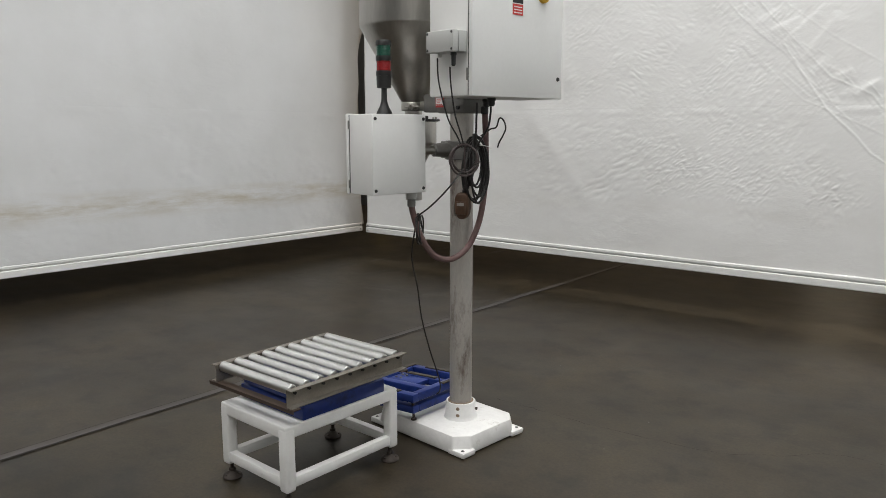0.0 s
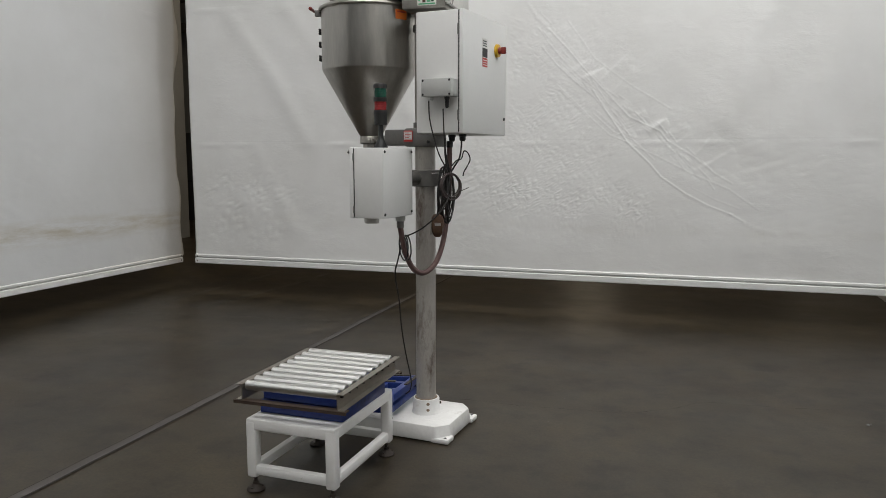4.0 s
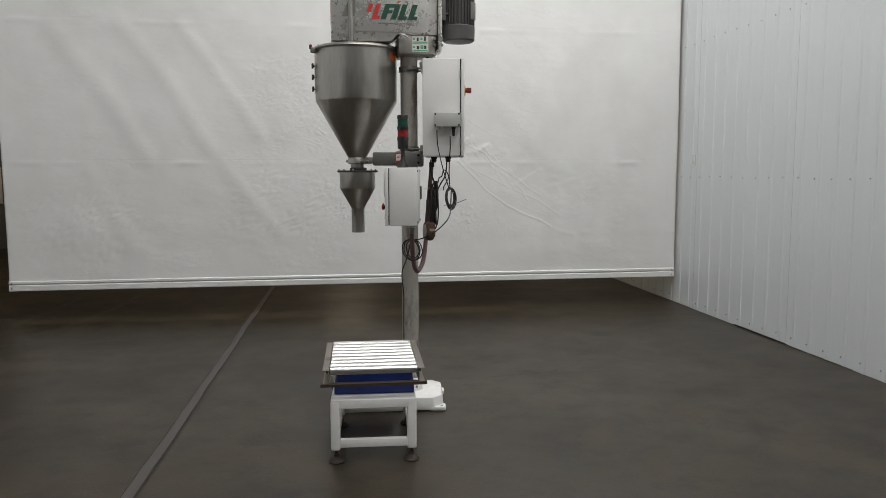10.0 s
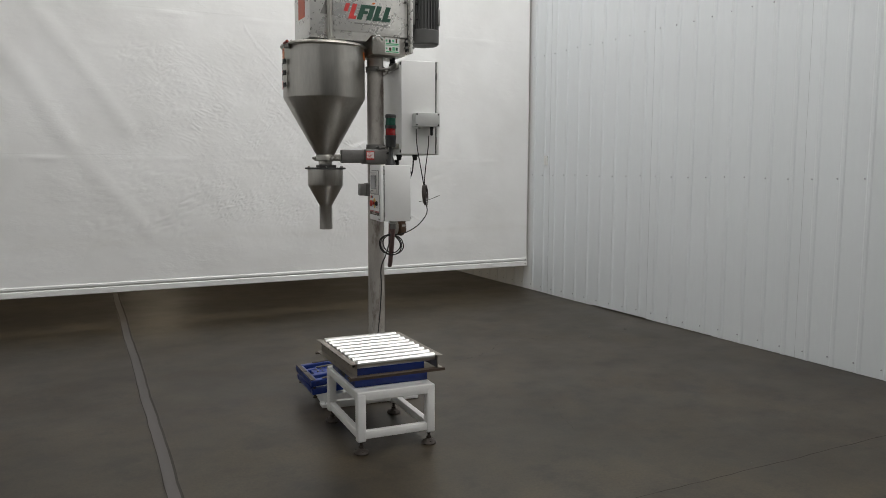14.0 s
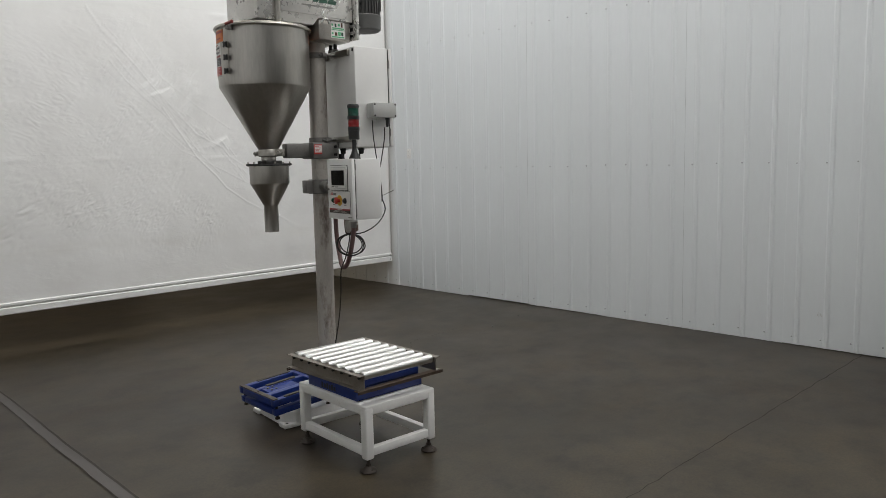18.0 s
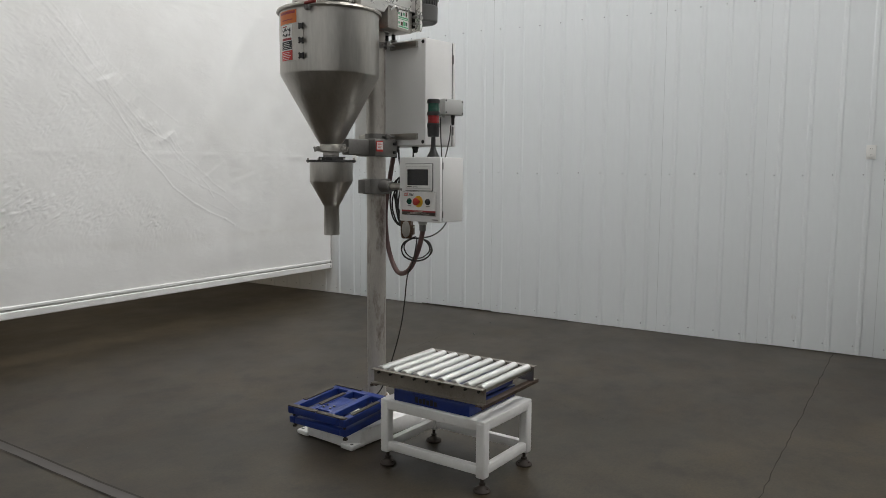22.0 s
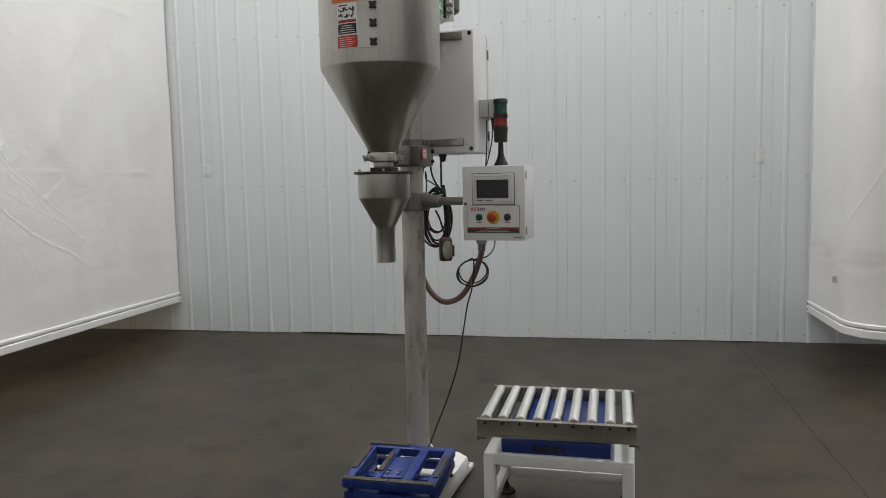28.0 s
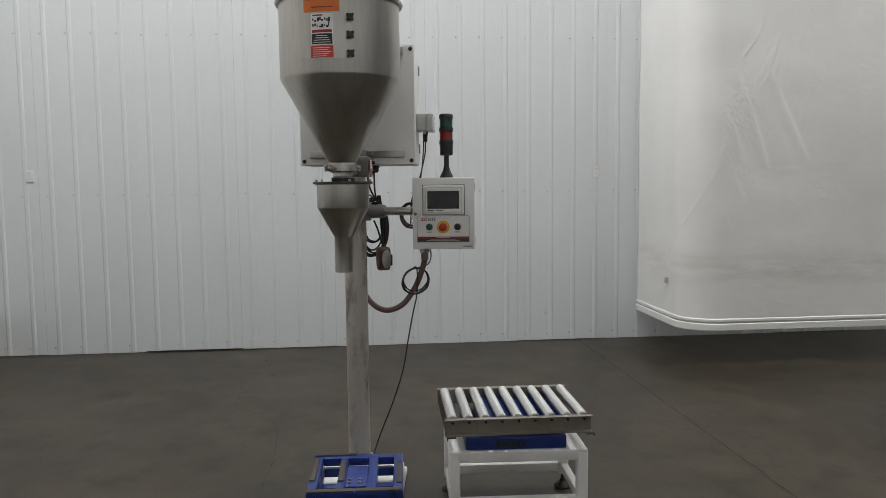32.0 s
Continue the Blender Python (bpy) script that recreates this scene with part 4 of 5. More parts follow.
hatch = part("hatch", wrap(143, 191.5, 2.112, 2.302, 0.2668, 0.2705), STAINLESS, machine, "bent stainless hatch on the hopper's side")
part("hatch_notice", wrap(156, 176, 2.168, 2.298, 0.2706, 0.2715, 6), PAPER, hatch, "white and black safety notice")
part("notice_dark", wrap(156.6, 175.4, 2.172, 2.215, 0.2716, 0.2722, 6), BLACK, hatch)
for k in range(4):
    part("notice_bar", wrap(158 + k, 174 - k, 2.178 + 0.009 * k, 2.1805 + 0.009 * k, 0.2723, 0.2728, 6), PAPER, hatch)
part("notice_head", wrap(157, 175, 2.219, 2.231, 0.2716, 0.2722, 6), MAROON, hatch)
rng = random.Random(21)
for k in range(16):
    a0, z0 = 157.5 + 2.1 * (k % 8) + rng.uniform(-0.4, 0.4), 2.243 + 0.024 * (k // 8) + rng.uniform(-0.004, 0.004)
    part("notice_mark", wrap(a0, a0 + rng.uniform(0.9, 2.0), z0, z0 + rng.uniform(0.004, 0.018), 0.2716, 0.2722, 3), (BLACK, BLACK, MOTOR_GREY)[k % 3], hatch)
part("notice_mark", wrap(157.5, 167, 2.287, 2.293, 0.2716, 0.2722, 4), MAROON, hatch)
part("hatch_red_notice", wrap(155.5, 176, 2.117, 2.166, 0.2706, 0.2715, 6), RED, hatch, "red safety notice")
for k in range(5):
    part("notice_bar", wrap(157.5, 170 + (k * 7) % 5, 2.122 + 0.0085 * k, 2.124 + 0.0085 * k, 0.2716, 0.2721, 6), PAPER, hatch)
orange = part("orange_label", wrap(148.5, 182, 2.305, 2.372, 0.2668, 0.2682, 10), ORANGE, machine, "orange warning label on the hopper")
part("label_bar", wrap(151, 180, 2.354, 2.366, 0.2683, 0.2688, 8), MAROON, orange)
part("label_bar", wrap(156, 176, 2.322, 2.327, 0.2683, 0.2688, 8), MAROON, orange)
orange = part("orange_label", wrap(-36, -19, 2.312, 2.362, 0.2668, 0.2682, 10), ORANGE, machine, "orange warning label on the hopper")
part("label_bar", wrap(-34, -21, 2.347, 2.355, 0.2683, 0.2688, 8), MAROON, orange)
for z in (2.132, 2.209, 2.281):
    knob = part("star_knob", rod((0, 0, 0), (0.018, 0, 0), 0.006, seg=10), CAST_BRIGHT, machine, "black star knob that holds the hatch", m=on_hopper(190.5, z))
    bm = lathe([(0, 0.0), (0.012, 0.0), (0.013, 0.012), (0, 0.014)], 12, pose(0.011, 0, 0, 0, 90, 0))
    for k in range(4):
        a = radians(45 + 90 * k)
        put(bm, rod((0.018, 0, 0), (0.018, 0.019 * math.cos(a), 0.019 * math.sin(a)), 0.006, 0.0055, 8))
    part("grip", bm, BLACK, knob)
# red-handled toggle clamp on the rim
clamp = part("rim_clamp", box(-0.01, 0.026, -0.012, 0.012, -0.024, 0.01, 0.004), CAST_GREY, machine, "toggle clamp with a red grip on the rim", m=on_hopper(198, 2.383, 0.281))
part("clamp_grip", rod((0.03, -0.004, 0.004), (0.044, 0.062, 0.01), 0.0075, 0.01, 12, 0.003), KNOB_DARK, clamp)
part("clamp_link", rod((0.02, -0.002, 0.0), (0.034, 0.004, 0.005), 0.006, seg=8), CAST_BRIGHT, clamp)
part("clamp_arm", rod((0.0, 0.0, 0.008), (-0.03, 0.0, 0.03), 0.006, seg=8), CAST_GREY, clamp)
clamp = part("rim_clamp", box(-0.01, 0.03, -0.012, 0.012, -0.024, 0.01, 0.004), CAST_GREY, machine, m=on_hopper(22, 2.383, 0.281))
part("clamp_arm", rod((0.0, 0.0, 0.008), (-0.03, 0.0, 0.03), 0.006, seg=8), CAST_GREY, clamp)

# coupling below the hopper
part("coupling", lathe([(0, 1.695), (0.052, 1.695), (0.06, 1.684), (0.062, 1.68), (0.062, 1.647), (0.058, 1.643), (0.045, 1.641), (0.045, 1.625), (0, 1.625)], 40, H), STAINLESS_LOW, machine, "clamped sanitary coupling")
for a in (122, -58):
    d = Vector((math.cos(radians(a)), math.sin(radians(a)), 0))
    c = Vector((HOPPER[0], HOPPER[1], 1.662)) + d * 0.07
    s = d.cross(Vector((0, 0, 1)))
    lug = rod(c - s * 0.017, c - s * 0.006, 0.015, seg=12, w=0.003)
    put(lug, rod(c + s * 0.006, c + s * 0.017, 0.015, seg=12, w=0.003))
    part("clamp_lug", lug, CAST_BRIGHT, machine)
    bolt = rod(c + d * 0.004 - s * 0.032, c + d * 0.004 + s * 0.03, 0.0045, seg=8)
    put(bolt, rod(c + d * 0.004 - s * 0.04, c + d * 0.004 - s * 0.028, 0.009, seg=10, w=0.002))
    put(bolt, rod(c + Vector((0, 0, -0.016)) + d * 0.016, c + Vector((0, 0, 0.012)) + d * 0.024, 0.006, seg=8, w=0.002))
    part("wing_bolt", bolt, CAST_BRIGHT, machine)
part("drive_collar", lathe([(0, 1.63), (0.044, 1.63), (0.044, 1.618), (0.05, 1.616), (0.05, 1.6), (0, 1.6)], 32, H), CAST_GREY, machine)
# lower funnel and nozzle
part("funnel", lathe([(0, 1.594), (0.119, 1.594), (0.119, 1.483), (0.117, 1.478), (0.047, 1.352), (0.0435, 1.345), (0.0435, 1.184), (0.0395, 1.182), (0.0395, 1.34), (0, 1.345)], 64, H), STAINLESS, machine, "small stainless funnel with a straight nozzle")
part("funnel_flange", lathe([(0, 1.6), (0.135, 1.6), (0.137, 1.597), (0.137, 1.59), (0.1195, 1.587), (0, 1.59)], 56, H), RUBBER, machine)
for k in range(6):
    a = radians(15 + 60 * k)
    c = Vector((HOPPER[0] + 0.127 * math.cos(a), HOPPER[1] + 0.127 * math.sin(a), 1.592))
    part("flange_stud", rod(c - Vector((0, 0, 0.008)), c + Vector((0, 0, 0.019)), 0.0055, seg=8), CAST_BRIGHT, machine)
part("valve_block", prism([(HOPPER[0] - 0.05, HOPPER[1] - 0.05), (HOPPER[0] + 0.06, HOPPER[1] - 0.055), (HOPPER[0] + 0.06, HOPPER[1] + 0.05), (HOPPER[0] - 0.05, HOPPER[1] + 0.05)], 1.599, 1.618, 0.004), RUBBER, machine)

# clamp and arm for the control box
ring(1.405, 1.495, 0.083, "arm_clamp", CAST_GREY, "grey split clamp on the post", ear=(172, 0.07, 0.03))
elbow = rod((POST[0] - 0.02, POST[1] - 0.05, 1.452), (POST[0] - 0.055, POST[1] - 0.155, 1.452), 0.036, 0.031, 20, 0.004)
part("arm_socket", elbow, CAST_GREY, machine)
part("box_arm", rod((POST[0] - 0.045, POST[1] - 0.13, 1.452), (POST[0] - 0.085, POST[1] - 0.285, 1.452), 0.0205, seg=20), STAINLESS_LOW, machine, "round stainless arm to the control box")

# gearbox head above the hopper
NY0, NY1 = 2.832, 3.17
head = part("head_casing", prism([(-2.69, 2.42), (-2.31, 2.42), (-2.27, 2.466), (-2.012, 2.466), (-2.012, 3.05), (-2.69, 3.05)], 0, NY1 - NY0, 0.006), SHEET, machine, "dented bright sheet-metal head casing", m=pose(0, NY1, 0, 90, 0, 0))
part("neck_casting", box(-2.262, -2.02, 2.845, 3.12, 2.345, 2.475, 0.012), CAST_BRIGHT, machine)
part("neck_sleeve", lathe([(0, 2.352), (0.078, 2.352), (0.084, 2.366), (0.092, 2.43), (0, 2.43)], 36, Matrix.Translation(P0 + Vector((0, 0, -0.012)))), CAST_BRIGHT, machine)
part("end_plate", box(-2.008, -1.985, 2.80, 3.19, 2.36, 3.02, 0.005), SHEET, machine)
part("gap_strip", box(-2.014, -2.004, 2.835, 3.16, 2.38, 3.0), BLACK, machine, smooth=0)
for z in (2.40, 2.44, 2.7, 2.95):
    for x in (-2.03, -1.985):
        part("head_bolt", rod((x, 2.8, z), (x, 2.835, z), 0.009, seg=8), CAST_GREY, machine)
cover = part("side_cover", box(-2.535, -2.075, NY0 - 0.006, NY0 - 0.0005, 2.478, 3.02, 0.002), SHEET, machine, "side cover with a red and green maker's logo")
LY = NY0 - 0.0075


def slanted(x0, x1, z0, z1, lean, material, depth=0.0):
    """A leaning bar of the maker's logo."""
    bm = bmesh.new()
    k = lean * (z1 - z0)
    vs = [bm.verts.new(p) for p in ((x0, LY - depth, z0), (x1, LY - depth, z0), (x1 + k, LY - depth, z1), (x0 + k, LY - depth, z1))]
    bm.faces.new(vs)
    ret = bmesh.ops.extrude_face_region(bm, geom=bm.faces[:])
    for v in ret["geom"]:
        if isinstance(v, bmesh.types.BMVert):
            v.co.y += 0.002
    bmesh.ops.recalc_face_normals(bm, faces=bm.faces)
    return part("logo_bar", bm, material, cover, smooth=0)


# a torn red bar and an L in red, then four letters' worth of green bars
for x, w, z0, z1, m_, d in ((-2.492, 0.028, 2.6, 2.652, RED, 0), (-2.446, 0.03, 2.556, 2.652, RED, 0), (-2.446, 0.05, 2.556, 2.578, RED, 0.0008),
                            (-2.387, 0.034, 2.556, 2.652, GREEN, 0), (-2.387, 0.07, 2.63, 2.652, GREEN, 0.0008), (-2.387, 0.06, 2.594, 2.613, GREEN, 0.0008),
                            (-2.322, 0.034, 2.556, 2.652, GREEN, 0), (-2.278, 0.034, 2.556, 2.652, GREEN, 0), (-2.278, 0.056, 2.556, 2.577, GREEN, 0.0008),
                            (-2.214, 0.034, 2.556, 2.652, GREEN, 0), (-2.214, 0.06, 2.556, 2.577, GREEN, 0.0008)):
    s = 0.01 + 0.35 * (z0 - 2.556)
    slanted(x + s, x + s + w, z0, z1, 0.35, m_, d)
slanted(-2.275, -2.255, 2.66, 2.672, 0.9, ORANGE)
slanted(-2.395, -2.17, 2.528, 2.536, 0.35, CAST_GREY)
part("head_label", box(-2.692, -2.6905, 2.93, 3.07, 2.56, 2.78), HEAD_ORANGE, head, "orange label on the head's end", smooth=0, m=head.matrix_basis.inverted())
plate = part("grease_label", box(-2.172, -2.068, 2.8425, 2.845, 2.362, 2.462), PAPER, machine, "green and white instruction labels", smooth=0)
part("label_frame", box(-2.17, -2.07, 2.841, 2.8425, 2.41, 2.414), MINT, plate, smooth=0)
rng = random.Random(8)
for z in (2.364, 2.416):
    for k in range(4):
        x = -2.168 + 0.024 * k
        part("label_mark", box(x, x + rng.uniform(0.01, 0.02), 2.841, 2.8425, z + rng.uniform(0.012, 0.02), z + rng.uniform(0.03, 0.042)), (MINT, GREEN, MINT, PEDAL)[(k + int(z * 50)) % 4], plate, smooth=0)
    part("label_bar", box(-2.166, -2.074, 2.841, 2.8425, z + 0.002, z + 0.009), MINT, plate, smooth=0)
part("latch", tube([(-2.26, NY0 - 0.005, 2.44), (-2.235, NY0 - 0.02, 2.462), (-2.21, NY0 - 0.02, 2.45), (-2.2, NY0 - 0.005, 2.44)], 0.006), ZINC, machine)
part("drop_pipe", rod((-2.565, 2.815, 2.409), (-2.565, 2.815, 3.05), 0.0165, seg=18), STAINLESS_LOW, machine, "upright pipe into the hopper lid")
guard = prism([(-2.62, 2.572), (-2.535, 2.572), (-2.535, 2.75), (-2.545, 2.75)], 0, 0.003)
part("cover_plate", guard, CAST_GREY, machine, m=pose(0, NY0 - 0.0005, 0, 90, 0, 0))

# short conduits from the head down into the cabinet
for x, y in ((-2.062, 2.955), (-2.056, 3.01)):
    conduit = part("drop_conduit", rod((x, y, 2.292), (x, y, 2.36), 0.012, seg=14), BLACK, machine)
    part("conduit_nut", rod((x, y, 2.297), (x, y, 2.313), 0.019, seg=6), CAST_GREY, conduit)

# drive motor, hanging upright at the end of the head
MX, MY = -1.863, 2.9
mt = part("motor", lathe([(0, 2.432), (0.012, 2.428), (0.03, 2.428), (0.095, 2.436), (0.106, 2.446), (0.108, 2.53), (0.104, 2.535), (0.09, 2.537), (0.09, 2.84), (0.1, 2.845), (0.1, 2.9), (0, 2.9)], 48, Matrix.Translation((MX, MY, 0))), MOTOR_GREY, machine, "dark grey finned electric motor")
for k in range(30):
    a = 2 * math.pi * k / 30
    fin = box(0.088, 0.106, -0.0028, 0.0028, 2.537, 2.838)
    fin.transform(Matrix.Translation((MX, MY, 0)) @ pose(0, 0, 0, 0, 0, math.degrees(a)))
    part("fin", fin, MOTOR_GREY, mt, smooth=0)
part("motor_bracket", box(-1.985, -1.74, 2.80, 3.0, 2.842, 2.87, 0.006), CAST_GREY, machine)
part("motor_plate", box(-1.99, -1.955, 2.83, 2.99, 2.56, 2.86, 0.006), CAST_GREY, machine)
for z in (2.6, 2.7, 2.79):
    part("motor_bolt", rod((-1.96, 2.845, z), (-1.935, 2.845, z), 0.013, seg=8), BLACK, machine)
part("name_plate", box(0.1055, 0.111, -0.032, 0.032, 2.57, 2.68, 0.002), CAST_GREY, mt, m=pose(MX, MY, 0, 0, 0, -38))


# ---- electrical cabinet on the post ----
EB = pose(-2.082, 2.978, 0, 0, 0, -8.5)
cab = thing("electrical_cabinet", EB, "white steel electrical cabinet bracketed to the machine's post", "cabinet")
part("body", box(0.0, 0.236, -0.3, 0.3, 1.69, 2.297, 0.007), BOX_WHITE, cab)
part("gasket", box(0.236, 0.242, -0.296, 0.296, 1.694, 2.293), BOX_EDGE, cab, smooth=0)
door = part("door", box(0.242, 0.264, -0.301, 0.301, 1.689, 2.298, 0.005), BOX_WHITE, cab, "white cabinet door")
for z in (1.78, 2.2):
    part("hinge", rod((0.239, -0.303, z - 0.025), (0.239, -0.303, z + 0.025), 0.005, seg=10), CAST_GREY, cab)
part("door_lock", lathe([(0, 0.006), (0.008, 0.005), (0.01, 0), (0, 0)], 14, pose(0.264, 0.27, 1.78, 0, 90, 0)), BLACK, door)
part("isolator_switch", lathe([(0, 0.016), (0.034, 0.014), (0.036, 0.0), (0, 0)], 32, pose(0.264, 0.15, 2.145, 0, 90, 0)), YELLOW, door, "yellow isolator with a red handle")
part("switch_handle", put(rod((0.278, 0.15, 2.145), (0.293, 0.15, 2.145), 0.02, 0.015, 20, 0.003), box(0.287, 0.32, 0.142, 0.158, 2.126, 2.164, 0.006)), KNOB_DARK, door)
part("hazard_label", box(0.2645, 0.2655, -0.056, 0.016, 2.040, 2.190), PAPER, door, "red, black and white hazard label", smooth=0)
for z0, z1, m_ in ((2.092, 2.138, BLACK), (2.042, 2.088, RED)):
    part("label_block", box(0.2656, 0.2662, -0.054, 0.014, z0, z1), m_, door, smooth=0)
for k in range(3):
    part("label_bar", box(0.2656, 0.2662, -0.047, 0.003, 2.148 + 0.012 * k, 2.153 + 0.012 * k), BLACK, door, smooth=0)
    part("label_bar", box(0.2663, 0.2668, -0.047, 0.007, 2.050 + 0.012 * k, 2.054 + 0.012 * k), PAPER, door, smooth=0)
for y in (-0.28, 0.28):
    for z in (1.71, 2.277):
        part("rubber_plug", lathe([(0, 0.006), (0.008, 0.005), (0.011, 0), (0, 0)], 14, pose(0.0, y, z, 0, -90, 0)), BLACK, cab)
for z in (1.742, 2.266):
    part("mounting_rail", put(box(-0.02, -0.001, -0.245, -0.03, z - 0.018, z + 0.018, 0.003), box(-0.02, -0.001, 0.03, 0.245, z - 0.018, z + 0.018, 0.003)), STAINLESS_LOW, cab)
    rr = part("post_clamp", lathe([(0.0567, z - 0.016), (0.066, z - 0.016), (0.066, z + 0.016), (0.0567, z + 0.016), (0.0567, z - 0.016)], 36, EB.inverted() @ Matrix.Translation(P0)), CAST_GREY, cab)
    for s in (-1, 1):
        part("clamp_bolt", rod((-0.115, s * 0.068, z), (-0.015, s * 0.068, z), 0.006, seg=8), CAST_GREY, cab)
        part("clamp_ear", box(-0.1, -0.075, min(s * 0.05, s * 0.09), max(s * 0.05, s * 0.09), z - 0.012, z + 0.012, 0.003), CAST_GREY, cab)
for x, y in ((0.065, 0.0), (0.16, -0.07)):
    part("cable_gland", lathe([(0, 1.69), (0.021, 1.69), (0.021, 1.678), (0.017, 1.676), (0.017, 1.66), (0.011, 1.652), (0, 1.652)], 12, Matrix.Translation((x, y, 0))), BLACK, cab)

jb = thing("junction_box", EB @ pose(0.155, -0.301, 1.912), "small grey plastic junction box on the cabinet's side", "junction box")
part("base", box(-0.082, 0.082, -0.05, 0.0, -0.043, 0.043, 0.004), PLASTIC_GREY, jb)
lid = part("lid", box(-0.083, 0.083, -0.085, -0.052, -0.044, 0.044, 0.005), PLASTIC_GREY, jb)
for x in (-0.073, 0.073):
    for z in (-0.034, 0.034):
        part("screw", lathe([(0, 0.002), (0.005, 0.0015), (0.006, 0), (0, 0)], 10, pose(x, -0.085, z, 90, 0, 0)), BLACK, lid)
part("gland", lathe([(0, -0.043), (0.009, -0.043), (0.009, -0.056), (0.005, -0.06), (0, -0.06)], 12, Matrix.Translation((-0.045, -0.04, 0))), PLASTIC_GREY, jb)
part("plug", lathe([(0, -0.043), (0.013, -0.043), (0.013, -0.055), (0.01, -0.058), (0.009, -0.095), (0.005, -0.1), (0, -0.1)], 14, Matrix.Translation((0.04, -0.04, 0))), BLACK, jb)

# ---- control box with screen ----
HM = pose(-2.362, 2.5625, 0, 0, 0, -9.2)
hmi = thing("control_box", HM, "white operator box with dark screen and push buttons", "control panel")
part("body", box(0.026, 0.194, -0.15, 0.15, 1.268, 1.615, 0.006), BOX_WHITE, hmi)
part("gasket", box(0.021, 0.026, -0.147, 0.147, 1.271, 1.612), BOX_EDGE, hmi, smooth=0)
face = part("front_door", box(0.0, 0.021, -0.152, 0.152, 1.266, 1.617, 0.005), BOX_WHITE, hmi)
# Thin dark grey plate that outlines the bezel.
part("bezel_outline", box(-0.0015, 0.0, -0.104, 0.103, 1.4335, 1.5825), MOTOR_GREY, hmi, smooth=0)
bez = part("screen_bezel", box(-0.009, -0.0012, -0.101, 0.1, 1.4365, 1.5795, 0.004), PAPER, hmi, "pale screen bezel")
part("bezel_line", box(-0.0102, -0.009, -0.09, 0.089, 1.447, 1.569), PLASTIC_GREY, bez, smooth=0)
part("bezel_face", box(-0.0112, -0.0102, -0.0875, 0.0865, 1.4495, 1.5665), PAPER, bez, smooth=0)
part("screen", box(-0.0122, -0.0112, -0.077, 0.078, 1.465, 1.5515), SCREEN, bez, "dark switched-off touch screen", smooth=0)
for y0, y1 in ((0.046, 0.078), (0.0, 0.036)):
    part("bezel_mark", box(-0.0122, -0.0112, y0, y1, 1.454, 1.4575 if y0 < 0.04 else 1.459), MOTOR_GREY, bez, smooth=0)
# Likewise a dark grey outline round the button plate.
part("plate_outline", box(-0.0012, 0.0, -0.1265, 0.1305, 1.3005, 1.431), MOTOR_GREY, hmi, smooth=0)
bp = part("button_plate", box(-0.003, -0.001, -0.125, 0.129, 1.302, 1.4295, 0.001), PAPER, hmi, "white button plate with a maroon strip", smooth=0)
part("strip", box(-0.0042, -0.003, -0.124, 0.128, 1.303, 1.3195), BROWN_PAD, bp, smooth=0)
part("strip_edge", box(-0.0042, -0.003, -0.124, 0.128, 1.3195, 1.3285), MAROON, bp, smooth=0)
for k in range(2):
    part("strip_bar", box(-0.005, -0.0042, -0.06 - 0.02 * k, 0.065 + 0.02 * k, 1.3145 - 0.006 * k, 1.3165 - 0.006 * k), SLOT, bp, smooth=0)
part("strip_bar", box(-0.005, -0.0042, -0.03, 0.035, 1.323, 1.3255), SLOT, bp, smooth=0)
for y, w, z1, m_, lean in ((0.112, 0.004, 1.421, RED, 0.7), (0.106, 0.003, 1.419, RED, -0.2), (0.099, 0.003, 1.423, RED, 0.5), (0.091, 0.003, 1.424, RED, 0.5), (0.077, 0.005, 1.42, MOTOR_GREY, 0.3), (0.067, 0.004, 1.42, MOTOR_GREY, 0.3), (0.058, 0.005, 1.42, MOTOR_GREY, 0.3), (0.048, 0.005, 1.42, MOTOR_GREY, 0.3)):
    bm = box(-0.0042, -0.003, y - w, y, 1.406, z1)
    for v in bm.verts:
        v.co.y -= lean * (v.co.z - 1.406)
    part("logo_bar", bm, m_, bp, smooth=0)
part("logo_bar", box(-0.0042, -0.003, 0.084, 0.112, 1.4065, 1.4085), RED, bp, smooth=0)
for y, m_ in ((0.07, GREEN_LENS), (-0.068, BLACK)):
    b = part("push_button", lathe([(0, 0.014), (0.011, 0.013), (0.012, 0.006), (0.016, 0.005), (0.017, 0), (0, 0)], 24, pose(-0.003, y, 1.376, 0, -90, 0)), m_, hmi)
    part("button_caption", box(-0.0042, -0.003, y - 0.013, y + 0.013, 1.349, 1.353), CAST_GREY, bp, smooth=0)
es = part("stop_ring", lathe([(0, 0.002), (0.031, 0.002), (0.032, 0.0), (0, 0)], 32, pose(-0.003, 0.002, 1.376, 0, -90, 0)), YELLOW, hmi, "yellow ring of the emergency stop")
part("stop_button", lathe([(0, 0.03), (0.014, 0.0285), (0.02, 0.024), (0.02, 0.017), (0.011, 0.013), (0.011, 0), (0, 0)], 28, pose(-0.005, 0.002, 1.376, 0, -90, 0)), KNOB_RED, hmi, "red mushroom emergency stop button")
part("maker_mark", box(-0.0012, 0.0, -0.14, -0.095, 1.278, 1.283), CAST_GREY, face, smooth=0)
part("door_lock", lathe([(0, 0.004), (0.006, 0.003), (0.008, 0), (0, 0)], 12, pose(0.0, 0.138, 1.44, 0, -90, 0)), CAST_GREY, face)
for y in (-0.135, 0.135):
    for z in (1.288, 1.595):
        part("rubber_plug", lathe([(0, 0.005), (0.006, 0.004), (0.008, 0), (0, 0)], 12, pose(0.194, y, z, 0, 90, 0)), BLACK, hmi)
